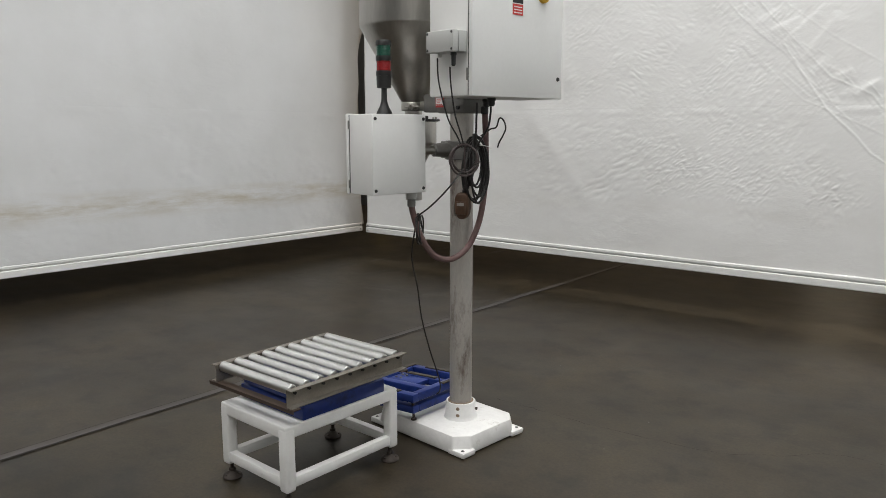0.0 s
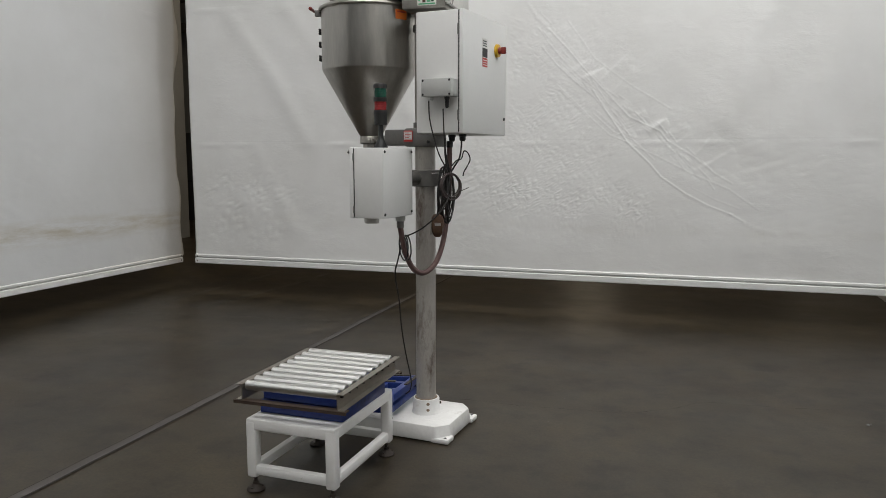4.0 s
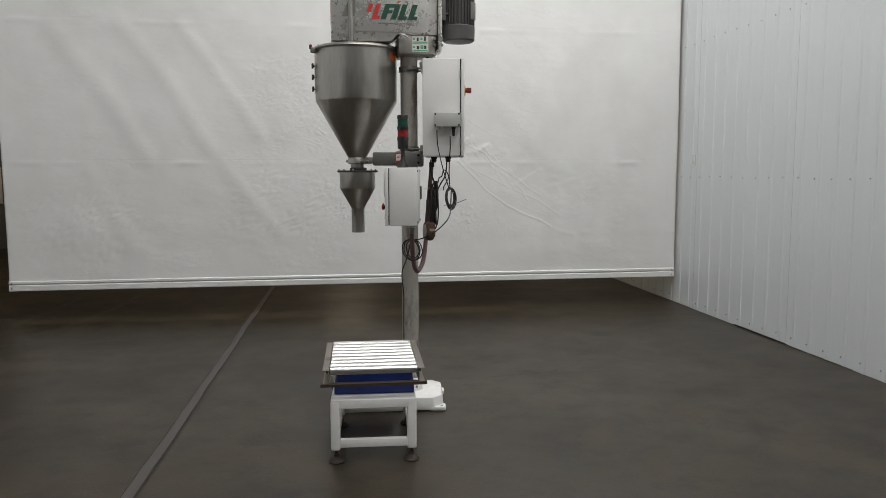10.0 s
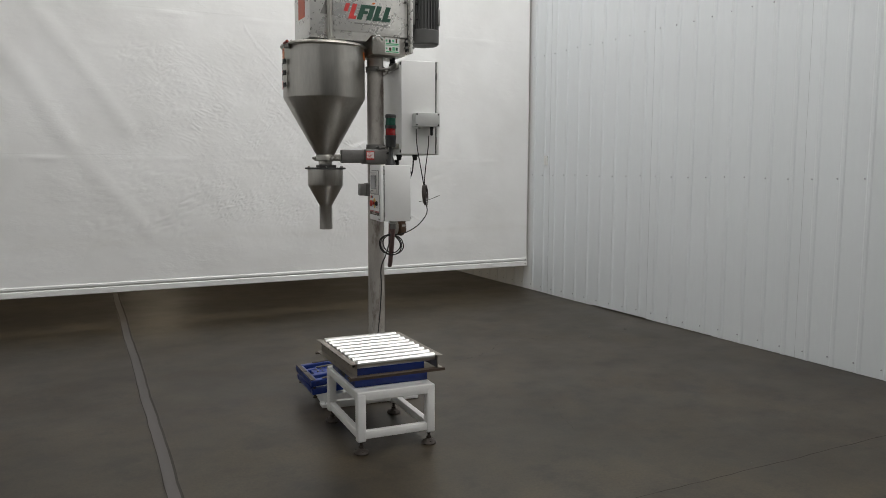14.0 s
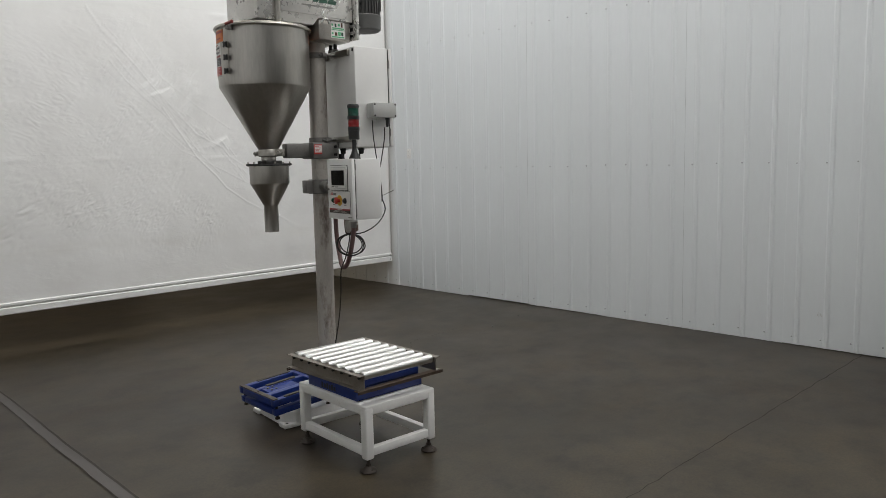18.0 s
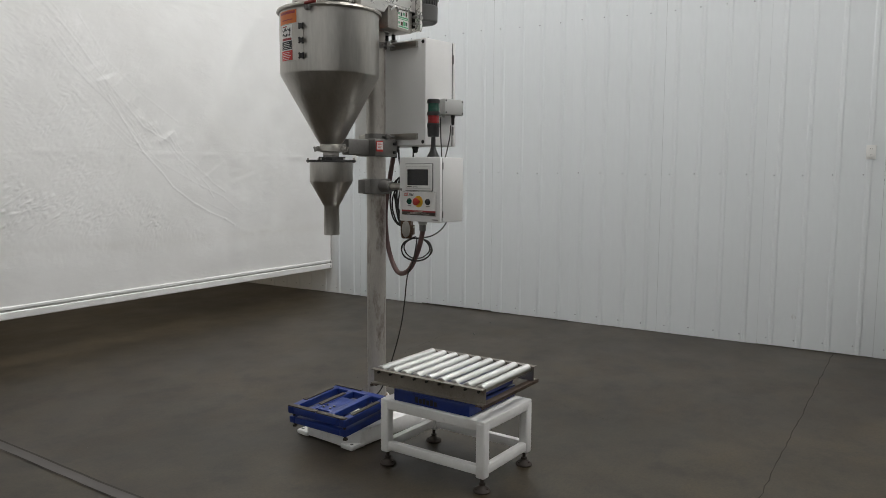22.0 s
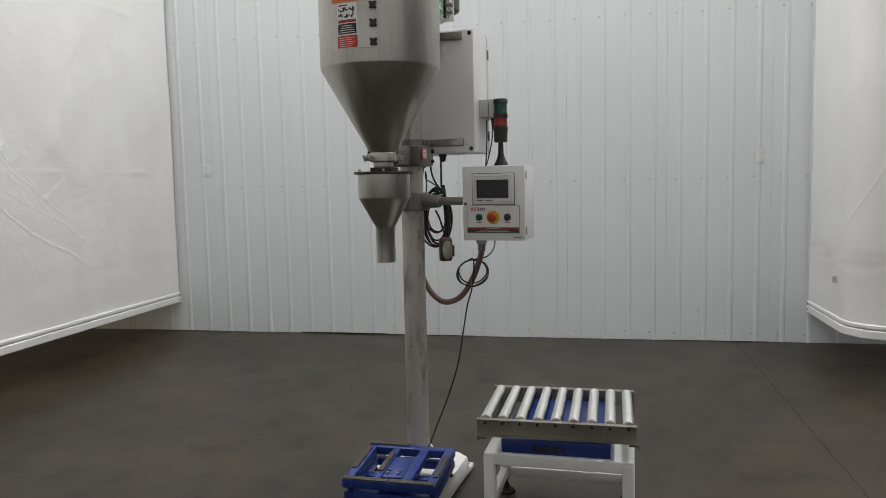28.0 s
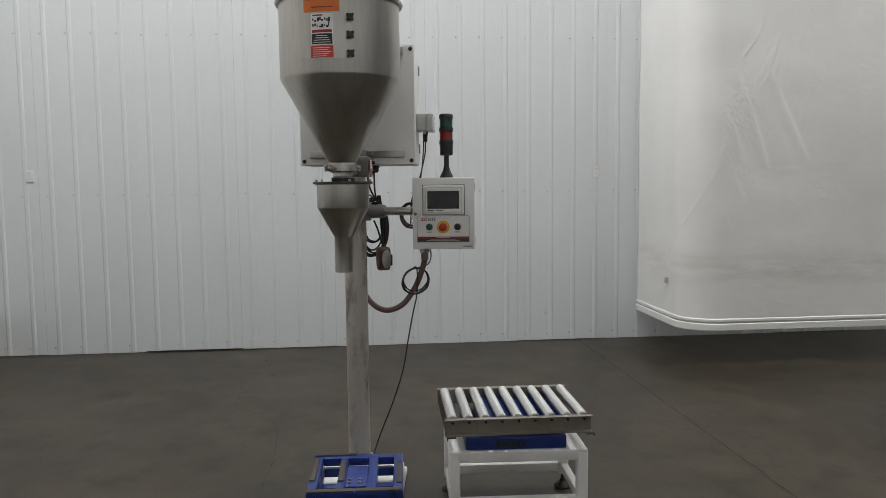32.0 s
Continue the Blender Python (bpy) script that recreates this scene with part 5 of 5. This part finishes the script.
for z in (1.31, 1.57):
    part("hinge", rod((0.0235, -0.151, z - 0.018), (0.0235, -0.151, z + 0.018), 0.004, seg=8), CAST_GREY, hmi)
part("hose_gland", lathe([(0, 1.268), (0.026, 1.268), (0.026, 1.24), (0.02, 1.236), (0, 1.236)], 16, Matrix.Translation((0.143, 0.107, 0))), PLASTIC_GREY, hmi)
part("arm_flange", box(0.06, 0.14, 0.15, 0.156, 1.412, 1.492, 0.004), CAST_GREY, hmi)

# signal tower
tower = thing("signal_tower", pose(-2.265, 2.535, 1.6155), "red and green stack light on a black stem", "signal light")
part("stem", lathe([(0, 0.0), (0.036, 0.0), (0.034, 0.008), (0.02, 0.035), (0.013, 0.06), (0.012, 0.118), (0, 0.118)], 28), BLACK, tower)
part("housing", lathe([(0, 0.113), (0.028, 0.113), (0.032, 0.117), (0.033, 0.168), (0, 0.168)], 32), BLACK, tower)
part("red_lens", lathe([(0, 0.18), (0.0315, 0.18), (0.0315, 0.235), (0, 0.235)], 32), RED_LENS, tower, "ribbed red lens")
part("green_lens", lathe([(0, 0.245), (0.0315, 0.245), (0.0315, 0.298), (0, 0.298)], 32), GREEN_LENS, tower, "ribbed green lens")
for z0, n, m_ in ((0.192, 5, RED_LENS), (0.255, 5, GREEN_LENS)):
    for k in range(n):
        part("lens_rib", lathe([(0.031, z0 + 0.008 * k - 0.002), (0.0321, z0 + 0.008 * k), (0.031, z0 + 0.008 * k + 0.002)], 32), m_, tower)
for z0, z1 in ((0.166, 0.187), (0.229, 0.25)):
    part("band", lathe([(0, z0), (0.0345, z0), (0.035, z0 + 0.004), (0.035, z1 - 0.004), (0.0345, z1), (0, z1)], 32), BLACK, tower)
part("cap", lathe([(0, 0.294), (0.0345, 0.294), (0.035, 0.31), (0.031, 0.317), (0, 0.318)], 32), BLACK, tower)

# ---- hose and cables ----
def cable(name, pts, r, mat, label, category="cable", n=8):
    return single(name, tube(pts, r, 8, n), mat, Matrix(), label, category)


hose = thing("flexible_conduit", Matrix(), "mauve-brown flexible conduit hanging in a loop from the cabinet", "hose")
HP = [(-2.033, 2.973, 1.655), (-2.042, 2.998, 1.5), (-2.058, 3.02, 1.3), (-2.073, 2.998, 1.12), (-2.098, 2.938, 0.99), (-2.14, 2.855, 0.935), (-2.173, 2.764, 0.965), (-2.193, 2.695, 1.06), (-2.203, 2.65, 1.18), (-2.205, 2.645, 1.237)]
part("conduit", tube(HP, 0.0145, 12, 12), HOSE, hose)
part("end_fitting", rod((-2.205, 2.645, 1.20), (-2.205, 2.645, 1.239), 0.019, seg=14, w=0.003), CAST_GREY, hose)
part("end_fitting", rod((-2.033, 2.974, 1.62), (-2.033, 2.974, 1.655), 0.018, seg=14, w=0.003), BLACK, hose)


def coil(center, radius, turns, axis_angle, seed, tilt=0.0, spread=0.012, stretch=1.0, n=14):
    """Loops of cable hung up in a bundle: points of one line."""
    r = random.Random(seed)
    out = []
    c, s = math.cos(radians(axis_angle)), math.sin(radians(axis_angle))
    for k in range(int(turns * n) + 1):
        a = 2 * math.pi * k / n + math.pi / 2
        q = radius * (1 + 0.12 * math.sin(3.3 * k / n + seed) + r.uniform(-0.03, 0.03))
        u, w = q * math.cos(a), q * stretch * math.sin(a)
        off = spread * math.sin(k / n * 2.4 + seed) + tilt * w
        out.append((center[0] + u * c - off * s, center[1] + u * s + off * c, center[2] + w))
    return out


bundle = thing("cable_bundle", Matrix(), "black cables coiled and tied beside the post", "cable")
for c, r_, turns, ang, seed, tilt, s_ in (((-2.03, 2.905, 1.37), 0.064, 2, 82, 1, 0.02, 2.1), ((-2.025, 2.9, 1.355), 0.07, 2, 72, 5, -0.04, 2.0), ((-2.04, 2.905, 1.39), 0.056, 2, 92, 8, 0.03, 1.9), ((-2.03, 2.91, 1.345), 0.078, 2, 100, 11, 0.02, 1.75)):
    part("cable_loop", tube(coil(c, r_, turns, ang, seed, tilt, 0.014, s_), 0.0048, 7, 3), CABLE, bundle)
for dx, dy in ((0, 0), (0.009, 0.003), (0.002, -0.009), (-0.008, 0.004)):
    part("lead", tube([(-2.02 + dx, 2.875 + dy, 1.53), (-2.015 + dx, 2.865 + dy, 1.45), (-2.02 + dx, 2.858 + dy, 1.36), (-2.05 + dx, 2.852 + dy, 1.28), (-2.066 + dx, 2.85 + dy, 1.25)], 0.0046, 7), CABLE, bundle)
part("lead", tube([(-2.045, 2.93, 1.672), (-2.045, 2.925, 1.6), (-2.035, 2.91, 1.55), (-2.02, 2.88, 1.5)], 0.005, 7), CABLE, bundle)
part("lead", tube([(-1.943, 2.894, 1.656), (-1.944, 2.894, 1.62), (-1.955, 2.892, 1.56), (-1.985, 2.885, 1.51), (-2.012, 2.872, 1.46)], 0.0048, 7), CABLE, bundle)
part("tie", tube([(-2.1, 2.86, 1.48), (-2.06, 2.87, 1.482), (-1.99, 2.915, 1.475), (-1.96, 2.93, 1.462)], 0.0022, 5), PAPER, bundle)
pedal = thing("foot_switch", pose(-2.066, 2.852, 1.2, 0, 0, 20), "worn brown foot switch hanging by its cable", "foot switch")
pd = prism([(-0.016, -0.064), (0.016, -0.064), (0.029, -0.04), (0.035, -0.005), (0.033, 0.04), (0.021, 0.06), (-0.021, 0.06), (-0.033, 0.04), (-0.035, -0.005), (-0.029, -0.04)], -0.034, 0.03, 0.02, 4)
pd.transform(pose(0, 0, 0, 90, 0, 0))
part("shell", pd, PEDAL, pedal)
part("treadle", box(-0.026, 0.026, -0.041, -0.033, -0.04, 0.02, 0.005), PEDAL, pedal)
sole = prism([(0.026 * math.cos(k * math.pi / 8), 0.05 * math.sin(k * math.pi / 8)) for k in range(16)], 0.0, 0.005, 0.002)
sole.transform(pose(-0.0335, -0.002, -0.004) @ Matrix(((0, 0, -1, 0), (1, 0, 0, 0), (0, 1, 0, 0), (0, 0, 0, 1))))
part("sole", sole, CAST_BRIGHT, pedal, "scuffed grey metal sole")
part("mark", box(-0.017, 0.017, -0.0425, -0.041, 0.0, 0.014), CAST_BRIGHT, pedal, smooth=0)
part("lead", tube([(0, 0, 0.058), (0.004, 0.01, 0.09), (0.01, 0.03, 0.16), (0.005, 0.05, 0.2)], 0.005, 7), CABLE, pedal)
# thin cables
cable("sensor_cable", [(-2.042, 2.632, 1.852), (-2.036, 2.634, 1.75), (-2.0, 2.65, 1.6), (-1.97, 2.68, 1.52), (-1.955, 2.695, 1.47)], 0.0034, CABLE, "thin black cable from the junction box")
cable("sensor_cable", [(-1.961, 2.615, 1.81), (-1.96, 2.62, 1.74), (-1.962, 2.65, 1.62), (-1.955, 2.685, 1.53), (-1.948, 2.7, 1.475)], 0.0034, CABLE, "thin black cable from the junction box")
cable("spare_cable", coil((-1.945, 2.7, 1.42), 0.06, 6, 54, 3, 0.05, 0.009, 1.05) + [(-1.945, 2.7, 1.375), (-1.95, 2.69, 1.36)], 0.0038, CORD, "thin dark cable coiled up and tied", n=3)
cable("loose_tie", [(-1.99, 2.7, 1.375), (-1.93, 2.7, 1.382), (-1.88, 2.69, 1.4), (-1.845, 2.68, 1.415)], 0.0018, CABLE, "loose end of a black cable tie", "cable tie")
cable("plug_cable", [(-2.0, 2.9, 1.52), (-1.985, 2.95, 1.55), (-1.965, 2.972, 1.56), (-1.952, 2.978, 1.6), (-1.93, 2.98, 1.59), (-1.918, 2.98, 1.555), (-1.932, 2.978, 1.52), (-1.95, 2.976, 1.49), (-1.955, 2.97, 1.465)], 0.0036, CABLE, "thin black cable with a plug hanging under the cabinet")
cable("scale_cable", [(-1.945, 2.69, 1.38), (-1.97, 2.62, 1.3), (-2.05, 2.6, 1.22), (-2.14, 2.625, 1.17)] + coil((-2.196, 2.692, 1.095), 0.08, 3, 123, 6, 0.05, 0.012, 0.78) + [(-2.235, 2.69, 1.03), (-2.262, 2.712, 0.94), (-2.25, 2.738, 0.8), (-2.248, 2.766, 0.645), (-2.243, 2.819, 0.479), (-2.236, 2.887, 0.308), (-2.252, 2.914, 0.237), (-2.285, 2.93, 0.205)], 0.0038, CABLE, "thin black cable looping down to the blue scale base", n=4)

# ---- white stand with roller scale ----
ST = pose(-2.473, 2.247, 0, 0, 0, -2.9)
SW, SD = 0.233, 0.322
stand = thing("stand", ST, "white welded steel stand on rusty levelling feet", "stand")
part("top", box(-SW, SW, -SD, SD, 0.303, 0.357, 0.007, 3), PAINT_WHITE, stand)
for sx in (-1, 1):
    for sy in (-1, 1):
        x0, x1 = sorted((sx * (SW + 0.002), sx * (SW - 0.05)))
        y0, y1 = sorted((sy * (SD + 0.002), sy * (SD - 0.05)))
        leg = box(x0, x1, y0, y1, 0.07, 0.347, 0.011, 3)
        part("leg", leg, PAINT_WHITE, stand)
        fx, fy = sx * (SW - 0.027), sy * (SD - 0.027)
        ft = part("levelling_foot", lathe([(0, 0.0), (0.042, 0.0), (0.044, 0.006), (0.04, 0.014), (0.022, 0.024), (0.014, 0.03), (0, 0.03)], 24, Matrix.Translation((fx, fy, 0))), FOOT_RUST, stand, "rusty round levelling foot")
        part("stem", rod((fx, fy, 0.026), (fx, fy, 0.09), 0.0085, seg=12), FOOT_RUST, ft)
        part("nut", rod((fx, fy, 0.032), (fx, fy, 0.044), 0.015, seg=6), FOOT_RUST, ft)
        for k in range(3):
            a = 2.1 * k + 0.5
            part("pad_bolt", rod((fx + 0.03 * math.cos(a), fy + 0.03 * math.sin(a), 0.012), (fx + 0.03 * math.cos(a), fy + 0.03 * math.sin(a), 0.021), 0.006, seg=8), FOOT_RUST, ft)
for sx in (-1, 1):
    x0, x1 = sorted((sx * (SW - 0.002), sx * (SW - 0.04)))
    part("lower_rail", box(x0, x1, -SD + 0.045, SD - 0.045, 0.085, 0.131, 0.0065), PAINT_WHITE, stand)
for sy in (-1, 1):
    y0, y1 = sorted((sy * (SD - 0.002), sy * (SD - 0.04)))
    part("lower_rail", box(-SW + 0.045, SW - 0.045, y0, y1, 0.085, 0.131, 0.0065), PAINT_WHITE, stand)

scale = thing("bench_scale", ST @ pose(0.005, 0.01, 0.3575), "blue enamelled bench scale base standing on the white stand", "scale")
bl = box(-0.222, 0.222, -0.235, 0.235, 0.0, 0.062, 0.006)
part("lower_pan", bl, BLUE, scale)
up = box(-0.205, 0.205, -0.23, 0.16, 0.068, 0.124, 0.005)
part("upper_pan", up, BLUE, scale)
part("plinth", box(-0.2, 0.2, -0.21, 0.21, 0.06, 0.07), BLACK, scale, smooth=0)
pl = part("maker_plate", box(-0.2235, -0.222, -0.05, 0.1, 0.008, 0.052), BLUE, scale, smooth=0)
for k in range(6):
    part("plate_bar", box(-0.2243, -0.2235, -0.042 + 0.0235 * k, -0.024 + 0.0235 * k, 0.014, 0.038 + 0.006 * (k % 2)), RUBBER, pl, smooth=0)

RC = pose(-2.476, 2.258, -0.003, 0, 0, -1.5)
RW, RL = 0.277, 0.338
conv = thing("roller_conveyor", RC, "short gravity roller conveyor with zinc rollers and rusty rails", "conveyor")
for s in (-1, 1):
    bm = box(min(s * (RW - 0.03), s * (RW - 0.034)), max(s * (RW - 0.03), s * (RW - 0.034)), -RL, RL, 0.452, 0.526)
    put(bm, box(min(s * (RW - 0.032), s * RW), max(s * (RW - 0.032), s * RW), -RL, RL, 0.5235, 0.527))
    put(bm, box(min(s * (RW - 0.032), s * RW), max(s * (RW - 0.032), s * RW), -RL, RL, 0.4515, 0.455))
    rail = part("side_rail", bm, RAIL_STEEL, conv, "bare steel side rail", smooth=0)
for s in (-1, 1):
    e = RL + 0.006 if s < 0 else RL - 0.008
    bm = box(-RW - 0.012, RW + 0.012, min(s * (e - 0.04), s * e), max(s * (e - 0.04), s * e), 0.446, 0.451)
    put(bm, box(-RW - 0.012, RW + 0.012, min(s * (e - 0.004), s * e), max(s * (e - 0.004), s * e), 0.436, 0.449))
    part("end_angle", bm, RUST, conv, "rusty steel cross angle", smooth=0)
roll = None
for k in range(9):
    y = -0.303 + 0.0757 * k
    if roll is None:
        roll = part("roller", rod((-RW + 0.039, 0, 0), (RW - 0.039, 0, 0), 0.0232, seg=32, w=0.003), ROLLER, conv, "zinc-plated steel roller", m=pose(0, y, 0.516))
    else:
        again("roller", roll, conv, pose(0, y, 0.516, 37 * k))
    for s in (-1, 1):
        part("axle_end", rod((s * (RW - 0.042), y, 0.508), (s * (RW - 0.018), y, 0.508), 0.0065, seg=6), BLACK, conv)

# ---- second scale base on the machine's foot ----
BF = pose(-2.5045, 3.0055, 0.101, 0, -4.0, -2.65)
base2 = thing("platform_scale", BF, "blue two-tier scale frame without its platter, on the machine's foot", "scale")
W2, D2 = 0.205, 0.22


def tier(z0, z1, name, inset=0.0):
    w, d = W2 - inset, D2 - inset
    for a in ((-w, w, -d, -d + 0.045), (-w, w, d - 0.045, d)):
        part(name, box(*a, z0, z1, 0.005), BLUE, base2)
    for a in ((-w, -w + 0.045, -d + 0.045, d - 0.045), (w - 0.045, w, -d + 0.045, d - 0.045)):
        part(name, box(*a, z0, z1, 0.005), BLUE, base2)


tier(0.018, 0.056, "lower_frame", 0.004)
tier(0.075, 0.117, "upper_frame")
for y, w in ((0.068, 0.019), (-0.075, 0.023)):
    part("long_beam", box(-W2 + 0.04, W2 - 0.04, y - w, y + w, 0.077, 0.116, 0.005), BLUE, base2)
part("cell_plate", box(-0.138, 0.07, -0.051, 0.048, 0.088, 0.113, 0.003), BLUE, base2)
part("load_cell", box(-0.1, 0.1, -0.008, 0.04, 0.052, 0.084, 0.004), CAST_BRIGHT, base2)
part("lower_beam", box(-0.022, 0.022, -D2 + 0.04, D2 - 0.04, 0.022, 0.052, 0.004), BLUE, base2)
for x in (-0.105, -0.072):
    for y in (-0.019, 0.03):
        part("cell_bolt", rod((x, y, 0.111), (x, y, 0.12), 0.0075, seg=6), CAST_GREY, base2)
for a in ((-W2 + 0.002, -W2 + 0.032, -D2 + 0.006, -0.004), (-W2 + 0.002, -W2 + 0.032, 0.004, D2 - 0.004), (-0.085, 0.15, D2 - 0.03, D2 - 0.004), (W2 - 0.016, W2 + 0.006, 0.01, D2), (-0.094, 0.11, 0.057, 0.083), (-0.125, 0.1, -D2 + 0.005, -D2 + 0.031)):
    part("rubber_strip", box(*a, 0.1162, 0.1235, 0.002), BROWN_PAD, base2, "worn dark rubber strip")
for sx in (-1, 1):
    for sy in (-1, 1):
        x, y = sx * (W2 - 0.025), sy * (D2 - 0.025)
        low = -0.021 if sx > 0 else -0.007
        part("foot", lathe([(0, low), (0.014, low), (0.014, low + 0.01), (0.007, low + 0.012), (0.007, 0.02), (0, 0.02)], 14, Matrix.Translation((x, y, 0))), FOOT_RUST, base2)
        part("stud", rod((x, y, 0.054), (x, y, 0.078), 0.008, seg=10), FOOT_RUST, base2)


# ---- the hall beyond the curtains ----
single("ceiling", box(-20, 6, -9, 22, CEILING, CEILING + 0.2), CEILING_WHITE, Matrix(), "pale sheet-metal ceiling high above", "ceiling", kind="structure", smooth=0)
single("wall_north", box(-14.2, WALL_X + 0.2, 14.6, 14.8, 0, CEILING), BLOCK, Matrix(), "grey painted hall wall in the dark", "wall", kind="structure", smooth=0)
single("wall_west", box(-14.2, -14.0, -9, 14.6, 0, CEILING), BLOCK, Matrix(), "grey painted hall wall in the dark", "wall", kind="structure", smooth=0)
single("wall_south", box(-14.0, WALL_X + 0.2, -9.0, -8.8, 0, CEILING), HALL_GREY, Matrix(), "grey sheet-metal hall wall", "wall", kind="structure", smooth=0)

for x, y in [(x, y) for y in (-4.6, -1.4, 1.8, 5.0) for x in (-4.7, -2.2, 0.2)] + [(-9.5, 10.6), (-4.6, 12.2), (-0.8, 12.2), (-10.2, 3.0)]:
    f = thing("ceiling_light", pose(x, y, CEILING - 0.3), "long white ceiling light fitting, switched on", "ceiling light", "ceiling lights")
    part("housing", box(-1.2, 1.2, -0.25, 0.25, 0.02, 0.3, 0.02), WHITE_BAR, f)

wl = thing("wall_light", pose(-2.4, 14.59, 2.3), "warm wall light on the far hall wall, switched on", "wall light")
part("housing", box(-0.5, 0.5, -0.09, 0.0, -0.2, 0.2, 0.02), WHITE_BAR, wl)
data = bpy.data.lights.new("wall_lamp", "AREA")
data.shape, data.size, data.size_y, data.energy, data.color = "RECTANGLE", 0.9, 0.35, 3.2, (1.0, 0.84, 0.62)
new("wall_lamp", data).matrix_world = pose(-2.4, 14.48, 2.3, -90, 0, 0)

d1 = thing("door_1", pose(-11.25, 14.57, 0), "dark steel door in the hall wall", "door", kind="structure")
for x0, x1 in ((-1.1, -0.003), (0.003, 1.1)):
    part("leaf", box(x0, x1, -0.03, 0.0, 0.01, 2.1, 0.004), DOOR_GREY, d1)
    part("rail", box(x0 + 0.05, x1 - 0.05, -0.045, -0.03, 0.92, 0.98, 0.004), BLACK, d1)
part("frame", put(put(box(-1.18, -1.1, -0.05, 0.02, 0, 2.18), box(1.1, 1.18, -0.05, 0.02, 0, 2.18)), box(-1.1, 1.1, -0.05, 0.02, 2.1, 2.18)), BLOCK, d1, smooth=0)
bo = thing("bollard", pose(-9.75, 14.1, 0), "yellow painted steel bollard beside the hall door", "bollard")
part("post", lathe([(0, 0), (0.1, 0), (0.1, 0.9), (0.07, 0.97), (0, 1.0)], 24), BOLLARD, bo)
bo = thing("bollard", pose(-9.6, 10.35, 0), "yellow painted steel bollard before the grey hall column", "bollard")
part("post", lathe([(0, 0), (0.11, 0), (0.11, 0.98), (0.08, 1.04), (0, 1.06)], 24), BOLLARD, bo)
col = thing("hall_column", pose(-10.25, 11.1, 0), "grey boxed steel column with a sign plate and red lamp", "column", kind="structure")
part("shaft", box(-0.5, 0.5, -0.2, 0.2, 0, CEILING, 0.01), HALL_GREY, col)
plate = part("sign_plate", box(-0.25, 0.4, -0.212, -0.2, 1.15, 1.85, 0.003), PLASTIC_GREY, col)
for k in range(4):
    part("sign_bar", box(-0.1 + 0.09 * k, -0.04 + 0.09 * k, -0.216, -0.212, 1.66 + 0.02 * (k % 2), 1.78), MOTOR_GREY, plate, smooth=0)
for k in range(4):
    part("screw", rod((-0.06 + 0.1 * (k % 2), -0.22, 1.4 + 0.1 * (k // 2)), (-0.06 + 0.1 * (k % 2), -0.212, 1.4 + 0.1 * (k // 2)), 0.015, seg=8), BLACK, plate)
part("red_lamp", rod((-0.05, -0.26, 1.98), (-0.05, -0.2, 1.98), 0.09, seg=20, w=0.02), RED_LENS, col)
ex = thing("fire_extinguisher", pose(-9.72, 14.5, 1.05), "red fire extinguisher on a white wall board", "fire extinguisher")
part("board", box(-0.16, 0.16, 0.06, 0.09, -0.1, 0.65, 0.004), PAPER, ex)
part("cylinder", lathe([(0, 0), (0.07, 0), (0.075, 0.02), (0.075, 0.36), (0.03, 0.42), (0.025, 0.46), (0, 0.46)], 20, Matrix.Translation((0, -0.02, 0))), RED, ex)
for z0, z1, y in ((4.42, 4.6, 14.3), (5.0, 5.3, 13.9)):
    single("roof_beam", box(-14, 1.3, y - 0.12, y + 0.12, z0, z1, 0.01), HALL_DARK, Matrix(), "dark steel roof beam across the hall", "beam", kind="structure")
